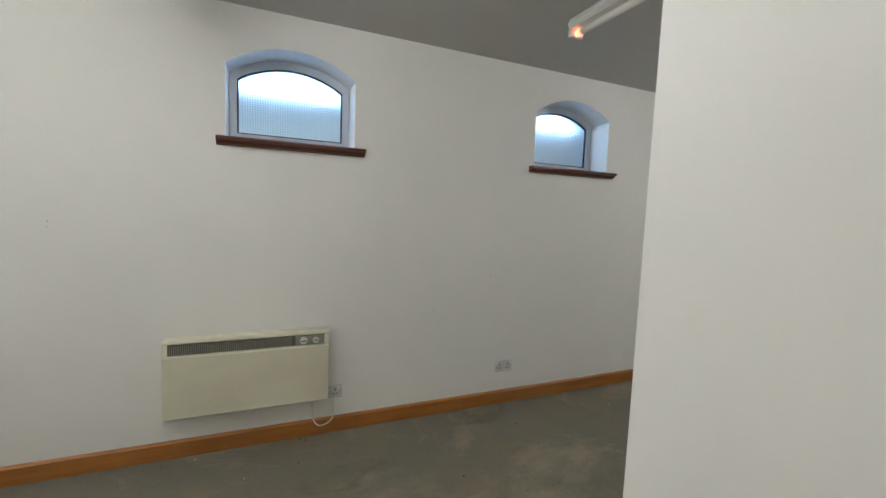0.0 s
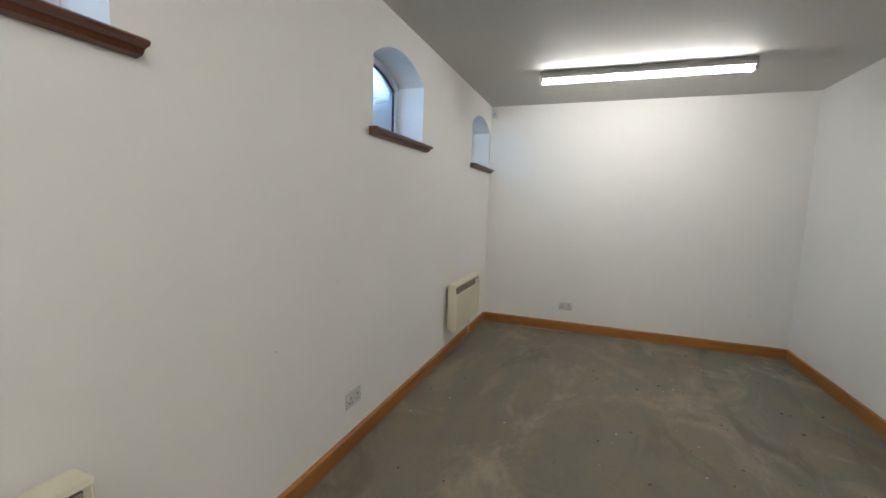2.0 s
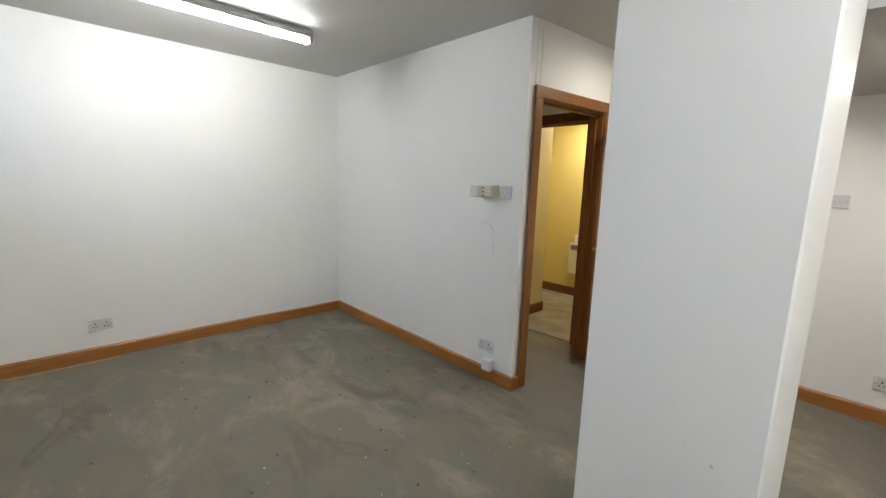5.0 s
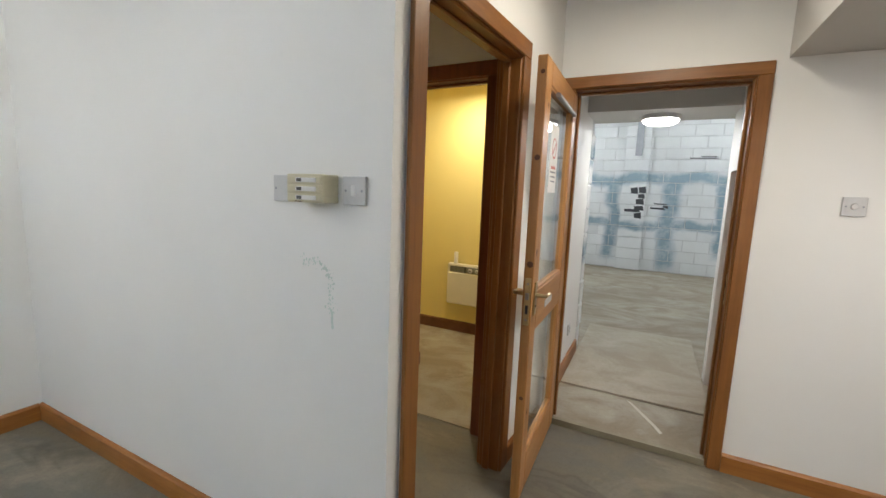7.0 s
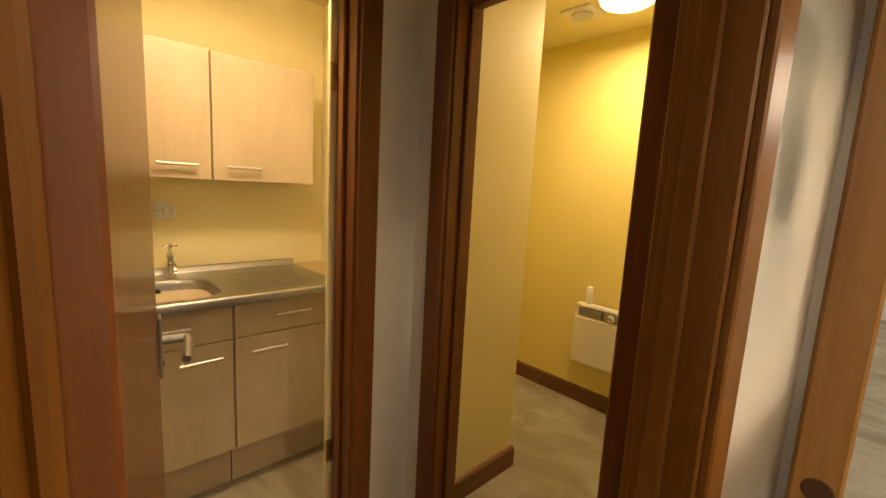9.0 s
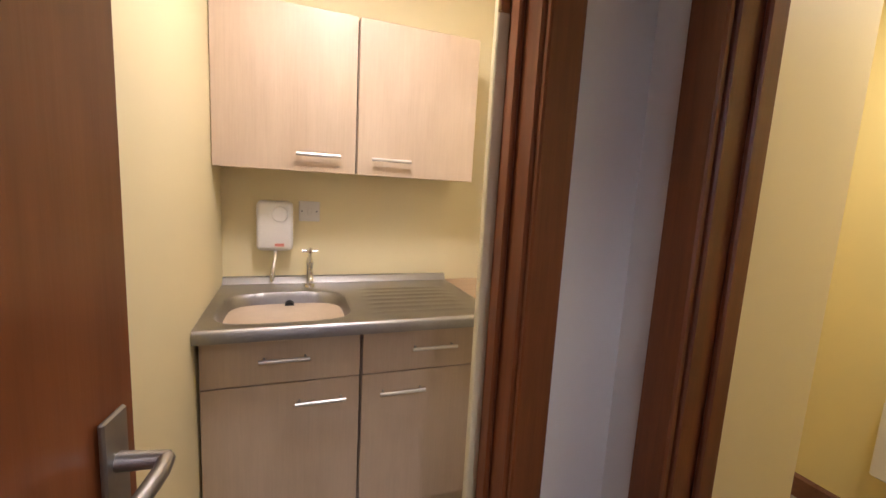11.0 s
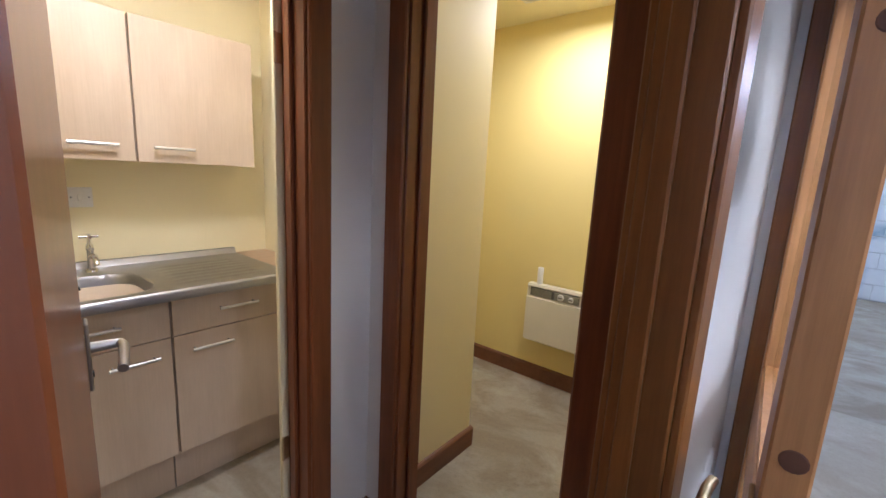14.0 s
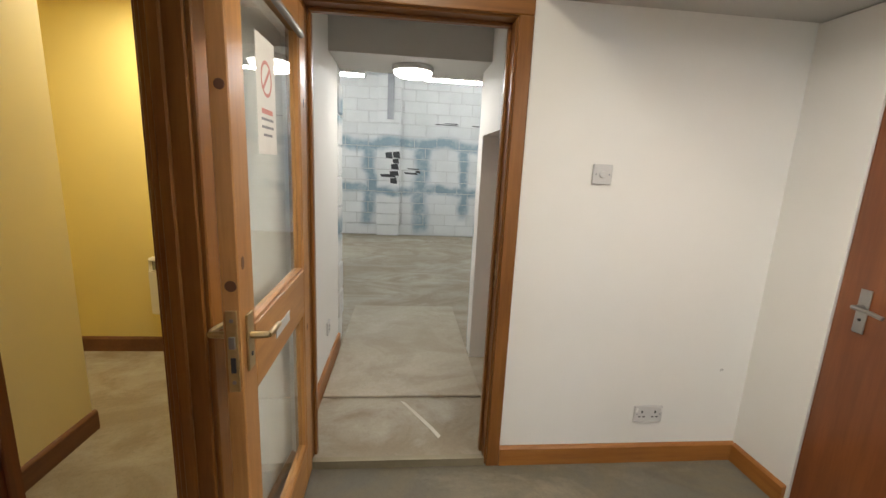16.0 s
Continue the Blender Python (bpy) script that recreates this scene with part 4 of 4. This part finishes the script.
# ---- corridor floor ----
e = tagged(part("threshold_strip", prism(B(), [(XE - 0.012, FZ), (XE + 0.03, FZ), (XE + 0.024, 0.005), (XE - 0.006, 0.005)], "y", CR, CL), THRESHOLD), "worn metal threshold strip across the doorway", "threshold", kind="structure")
bm = box(B(), 5.11, 2.50, -0.003, 6.75, 3.465, 0.012, 0.005)
tagged(part("floor_slab", bm, SLAB), "pale concrete slab slightly proud of the floor", "slab", kind="structure")
tagged(part("paint_streak", prism(B(), [(4.72, 2.80), (4.80, 2.84), (4.90, 2.90), (5.07, 3.00), (5.06, 2.975), (4.91, 2.88), (4.81, 2.82), (4.74, 2.785)], "z", -0.0035, -0.0015), CHIP), "pale paint scrape on the corridor floor", "scrape")

# ---- kitchenette ----
def bar_handle(parent, x0, x1, y, z):
    h = part("handle", cyl(B(), (x0, y, z), (x1, y, z), 0.0065, n=12), HANDLE, parent, "brushed steel bar handle", smooth=True)
    for x in (x0 + 0.014, x1 - 0.014):
        part("post", cyl(B(), (x, y, z), (x, y + 0.028, z), 0.004, n=8), STEEL, h)


UF = 5.25           # front of the base units
for i, (x0, x1, dh, lh) in enumerate(((3.257, 3.734, (3.422, 3.572), (3.527, 3.686)), (3.740, 4.405, (3.91, 4.075), (3.80, 3.963)))):
    e = thing("base_cabinet", "birch laminate base cabinet with a drawer and a door", "cabinet", (0, 0, 0), group="kitchenette base cabinets")
    part("body", box(B(), x0, UF + 0.02, 0.18, x1, KB - 0.01, 0.862), BIRCH, e)
    part("plinth", box(B(), x0, UF + 0.085, FZ + 0.003, x1, UF + 0.101, 0.18), BIRCH, e)
    d = part("drawer_front", box(B(), x0 + 0.0015, UF, 0.702, x1 - 0.0015, UF + 0.018, 0.855, 0.0015), BIRCH, e)
    bar_handle(d, *dh, UF - 0.028, 0.786)
    d = part("door", box(B(), x0 + 0.0015, UF, 0.183, x1 - 0.0015, UF + 0.018, 0.698, 0.0015), BIRCH, e)
    bar_handle(d, *lh, UF - 0.028, 0.634)
UW = 5.585
for x0, x1, lh in ((3.251, 3.751, (3.53, 3.69)), (3.756, 4.253, (3.81, 3.968))):
    e = thing("wall_cabinet", "birch laminate wall cabinet with steel bar handle", "cabinet", (0, 0, 0), group="kitchenette wall cabinets")
    part("body", box(B(), x0, UW + 0.02, 1.382, x1, KB - 0.001, 1.955), BIRCH, e)
    d = part("door", box(B(), x0 + 0.0015, UW, 1.377, x1 - 0.0015, UW + 0.018, 1.96, 0.0015), BIRCH, e)
    bar_handle(d, *lh, UW - 0.028, 1.44)

# sink top: a steel sheet with a bowl, drainer grooves, upstand and rolled front
SX0, SX1, SY0, SY1, SZT = 3.252, 4.222, 5.19, KB - 0.002, 0.905
BX, BY, BRX, BRY = 3.50, 5.425, 0.215, 0.19


def bowl_depth(x, y):
    u, v = abs(x - BX) / BRX, abs(y - BY) / BRY
    r = (u ** 4 + v ** 4) ** 0.25
    if r >= 1:
        return 0.0
    t = min(1.0, (1 - r) / 0.22)
    return -0.14 * (t * t * (3 - 2 * t))


def sink_z(x, y):
    z = SZT + bowl_depth(x, y)
    if 3.77 < x < 4.16 and 5.27 < y < 5.66:
        z += 0.004 * max(0.0, math.sin((y - 5.27) / 0.39 * math.pi * 14)) * min(1, (x - 3.77) / 0.05, (4.16 - x) / 0.05)
    if y > SY1 - 0.03:
        z += 0.028 * min(1, (y - (SY1 - 0.03)) / 0.012)
    if y < SY0 + 0.012:
        z -= 0.012 * (1 - (y - SY0) / 0.012) ** 2
    return z


bm = B()
NX, NY = 150, 96
grid = [[bm.verts.new((SX0 + (SX1 - SX0) * i / NX, SY0 + (SY1 - SY0) * j / NY, 0)) for j in range(NY + 1)] for i in range(NX + 1)]
for col in grid:
    for v in col:
        v.co.z = sink_z(v.co.x, v.co.y)
for i in range(NX):
    for j in range(NY):
        bm.faces.new((grid[i][j], grid[i + 1][j], grid[i + 1][j + 1], grid[i][j + 1]))
for i in range(NX):
    a, b = grid[i][0], grid[i + 1][0]
    bm.faces.new((a, b, bm.verts.new((b.co.x, SY0 + 0.002, 0.864)), bm.verts.new((a.co.x, SY0 + 0.002, 0.864))))
e = thing("sink_unit_top", "stainless steel sink top with bowl and ribbed drainer", "sink")
part("steel_top", bm, STEEL, e, smooth=True)
part("overflow", cyl(B(), (BX + 0.01, BY + 0.142, 0.86), (BX + 0.01, BY + 0.16, 0.865), 0.017, n=18), BLACK, e)
part("waste", lathe(B(), BX, BY, [(0.03, 0.7655), (0.03, 0.769), (0.02, 0.767), (0.01, 0.767)], 20), CHROME, e)
tagged(part("worktop", box(B(), SX1 + 0.002, SY0, 0.866, 4.408, KB - 0.002, 0.902, 0.004), WORKTOP), "light brown laminate worktop beside the sink", "worktop")

e = thing("tap", "chrome cross-head pillar tap on the sink", "tap", (3.589, 5.70, SZT))
part("body", lathe(B(), 0, 0, [(0.024, -0.002), (0.022, 0.008), (0.013, 0.014), (0.012, 0.09), (0.015, 0.095), (0.013, 0.115), (0.008, 0.122), (0.006, 0.145)], 20), CHROME, e, smooth=True)
part("spout", smooth_tube(B(), [(0, 0, 0.06), (0, -0.03, 0.075), (0, -0.07, 0.078), (0, -0.10, 0.065), (0, -0.11, 0.045)], 0.010, 12), CHROME, e, smooth=True)
bm = B()
cyl(bm, (-0.032, 0, 0.15), (0.032, 0, 0.15), 0.005, n=10)
cyl(bm, (0, -0.032, 0.15), (0, 0.032, 0.15), 0.005, n=10)
cyl(bm, (0, 0, 0.14), (0, 0, 0.162), 0.009, n=12)
part("cross_head", bm, CHROME, e, smooth=True)

e = thing("water_heater", "white plastic instant water heater above the sink", "water heater", (3.453, KB, 1.153))
part("body", box(B(), -0.07, -0.08, -0.102, 0.07, 0.0, 0.102, 0.02, 3), PLASTIC, e, smooth=True)
part("dial", cyl(B(), (0.02, -0.08, 0.05), (0.02, -0.088, 0.05), 0.032, 0.029, 24), PLASTIC, e)
part("label_plate", box(B(), 0.0, -0.082, -0.082, 0.035, -0.0795, -0.07), REDINK, e)
part("outlet_pipe", smooth_tube(B(), [(0, -0.04, -0.102), (0, -0.05, -0.135), (-0.005, -0.08, -0.17), (-0.01, -0.09, -0.20), (-0.01, -0.092, -0.225)], 0.009, 10), CHROME, e, smooth=True)

# ---- toilet things ----
e = thing("wash_basin", "white ceramic wash basin on a pedestal", "basin", (5.55, 4.03, FZ + 0.02))
part("bowl", lathe(B(), 0, 0, [(0.10, 0.60), (0.17, 0.66), (0.235, 0.745), (0.25, 0.775), (0.245, 0.785), (0.22, 0.782), (0.20, 0.75), (0.12, 0.68), (0.03, 0.665)], 36, 0.95, 1.0), CERAMIC, e, smooth=True)
part("pedestal", lathe(B(), 0.03, 0, [(0.11, -0.017), (0.10, 0.05), (0.075, 0.3), (0.085, 0.55), (0.10, 0.62)], 28), CERAMIC, e, smooth=True)
part("tap", smooth_tube(B(), [(0.16, 0.05, 0.75), (0.16, 0.05, 0.83), (0.13, 0.045, 0.86), (0.08, 0.035, 0.85)], 0.012, 10), CHROME, e, smooth=True)
e = thing("towel_dispenser", "grey plastic paper towel dispenser with curved ribs", "dispenser", (WB, 4.175, 1.515))
part("body", prism(B(), [(-0.16, -0.18), (0.16, -0.18), (0.15, 0.14), (0.13, 0.178), (-0.13, 0.178), (-0.15, 0.14)], "x", -0.13, 0.0), DISPENSER, e)
for i in range(3):
    part("rib", box(B(), -0.138, -0.155, -0.13 + i * 0.045, -0.129, 0.155, -0.11 + i * 0.045, 0.004), GREYPLATE, e)
part("window_slot", box(B(), -0.134, -0.05, 0.11, -0.129, 0.05, 0.12), GREYPLATE, e)
tagged(part("paper_roll", lathe(B(), WB - 0.055, 4.665, [(0.02, 0.69), (0.02, 0.80), (0.018, 0.805)], 16), PAPER, smooth=True), "narrow white paper tube standing on the heater", "paper roll")

# ---- warehouse wall: pier, stanchion, marks and blocks ----
tagged(part("steel_channel", box(B(), FX - 0.185, 3.24, 2.22, FX - 0.145, 3.36, 4.19), GREYMETAL), "dark grey steel channel on the block pier", "steel channel")
bm = B()
for i, (y, z, w, h) in enumerate(((3.84, 1.88, 0.1, 0.1), (3.68, 1.9, 0.1, 0.1), (3.69, 1.75, 0.09, 0.07), (3.71, 1.62, 0.11, 0.09), (3.72, 1.46, 0.13, 0.07), (3.73, 1.28, 0.1, 0.09), (3.85, 1.40, 0.22, 0.05))):
    y, z = 0.885 * y - 0.085, 0.80 * z + 0.05
    prism(bm, [(y - w * 0.7, z - h * 0.6), (y + w * 0.6, z - h * 0.5), (y + w * 0.7, z + h * 0.5), (y - w * 0.5, z + h * 0.7)], "x", FX - 0.148, FX - 0.142)
for y, z, w, h in ((3.35, 1.42, 0.2, 0.04), (3.3, 1.52, 0.18, 0.025), (3.2, 1.46, 0.07, 0.05), (2.6, 2.50, 0.35, 0.02), (2.5, 2.53, 0.2, 0.018), (1.9, 2.5, 0.2, 0.02), (3.75, 0.42, 0.05, 0.04)):
    y, z = 0.885 * y - 0.085, 0.885 * z - 0.03
    prism(bm, [(y - w * 0.7, z - h * 0.6), (y + w * 0.6, z - h * 0.3), (y + w * 0.7, z + h * 0.5), (y - w * 0.5, z + h * 0.4)], "x", FX - 0.022, FX - 0.012)
tagged(part("wall_marks", bm, BLACKMARK), "black paint marks on the white block wall", "paint marks", kind="stuff")

# ---- small wall marks ----
rnd = random.Random(11)
bm = B()
for x, y, z, ax, size in ((0, 2.62, 0.72, "x", 0.006), (0, 3.05, 0.95, "x", 0.005), (0, 0.55, 1.28, "x", 0.007), (0, 4.2, 1.2, "x", 0.005), (2.7, YF, 0.36, "y", 0.006), (1.6, YF, 0.9, "y", 0.005), (XE, 1.42, 0.47, "x2", 0.010), (2.125, 2.22, 0.62, "x2", 0.006), (2.125, 2.3, 0.66, "x2", 0.003)):
    for k in range(3):
        dy, dz = rnd.gauss(0, size), rnd.gauss(0, size)
        ring = [(dy + size * rnd.uniform(0.25, 0.6) * math.cos(i * 1.05), dz + size * rnd.uniform(0.4, 0.9) * math.sin(i * 1.05)) for i in range(6)]
        if ax == "y":
            bm.faces.new([bm.verts.new((x + u, y - 0.001, z + v)) for u, v in ring])
        else:
            bm.faces.new([bm.verts.new((x + (0.001 if ax == "x" else -0.001), y + u, z + v)) for u, v in ring])
tagged(part("wall_scrapes", bm, SCRAPE), "small grey chips and scrapes in the white paint", "scrapes", kind="stuff")

# ---- floor debris ----
rnd = random.Random(7)
for mat, count, lo, hi, nm, lab in ((CRUMB, 75, 0.004, 0.012, "debris_crumbs", "dark crumbs scattered over the screed floor"), (CHIP, 45, 0.002, 0.006, "plaster_chips", "pale plaster chips scattered on the floor")):
    bm = B()
    for i in range(count):
        if i % 3 == 0:
            x, y = rnd.uniform(0.03, 0.35) if rnd.random() < 0.6 else rnd.uniform(0.1, 3.0), rnd.uniform(1.0, 5.9)
        else:
            x, y = rnd.gauss(1.9, 0.7), rnd.gauss(4.1, 0.9)
        if not (0.04 < x < 3.0 and 0.5 < y < 6.0):
            continue
        s = rnd.uniform(lo, hi)
        a = rnd.random() * 6.3
        h = s * rnd.uniform(0.3, 0.6)
        pts = [(x + s * rnd.uniform(0.6, 1.2) * math.cos(a + k * 1.26), y + s * 0.7 * rnd.uniform(0.6, 1.2) * math.sin(a + k * 1.26)) for k in range(5)]
        prism(bm, pts, "z", FZ + 0.0005, FZ + h)
    tagged(part(nm, bm, mat), lab, "debris", kind="stuff")
tagged(part("timber_sliver", box(B(), 0.42, YF - 0.075, FZ, 1.05, YF - 0.06, FZ + 0.006, 0.002), PINEX), "thin timber sliver lying along the end skirting", "timber sliver")

# ---- blocks of the far warehouse wall ----
BL, BH, J = 0.44, 0.215, 0.012


def block_mesh(name, w, h):
    bm = box(B(), 0, 0, 0, 0.02, w, h, 0.004)
    bmesh.ops.recalc_face_normals(bm, faces=bm.faces)
    me = bpy.data.meshes.new(name)
    bm.to_mesh(me)
    bm.free()
    me.materials.append(BLOCK)
    return me


FULL = block_mesh("block", BL - J, BH - J)
rnd = random.Random(2)
for r in range(19):
    for c in range(14):
        ob = new("block", FULL)
        ob.parent = far_wall
        ob.location = (FX - 0.013 + rnd.uniform(-0.003, 0.003), 0.2 + c * BL + (BL / 2 if r % 2 else 0), r * BH + 0.006)
pier = tagged(part("block_pier", box(B(), FX - 0.12, 3.10, 0, FX - 0.014, 3.54, 4.19), MORTAR), "white painted block pier against the far wall", "pier", kind="structure")
PIERB = block_mesh("pier_block", 0.44, BH - J)
for r in range(19):
    ob = new("block", PIERB)
    ob.parent = pier
    ob.location = (FX - 0.14, 3.10, r * BH + 0.006)
quoin = tagged(part("block_end", box(B(), 5.842, 3.49, 0, 5.99, 3.558, 2.039), MORTAR), "white painted block end of the corridor wall", "pier", kind="structure")
QM = bpy.data.meshes.new("end_block")
bm = box(B(), 0, 0, 0, 0.17, 0.085, BH - J, 0.008)
bmesh.ops.recalc_face_normals(bm, faces=bm.faces)
bm.to_mesh(QM)
bm.free()
QM.materials.append(BLOCK)
for r in range(9):
    ob = new("block", QM)
    ob.parent = quoin
    ob.location = (5.838 + rnd.uniform(-0.006, 0.006), 3.475 + rnd.uniform(-0.006, 0.006), r * BH + 0.006)
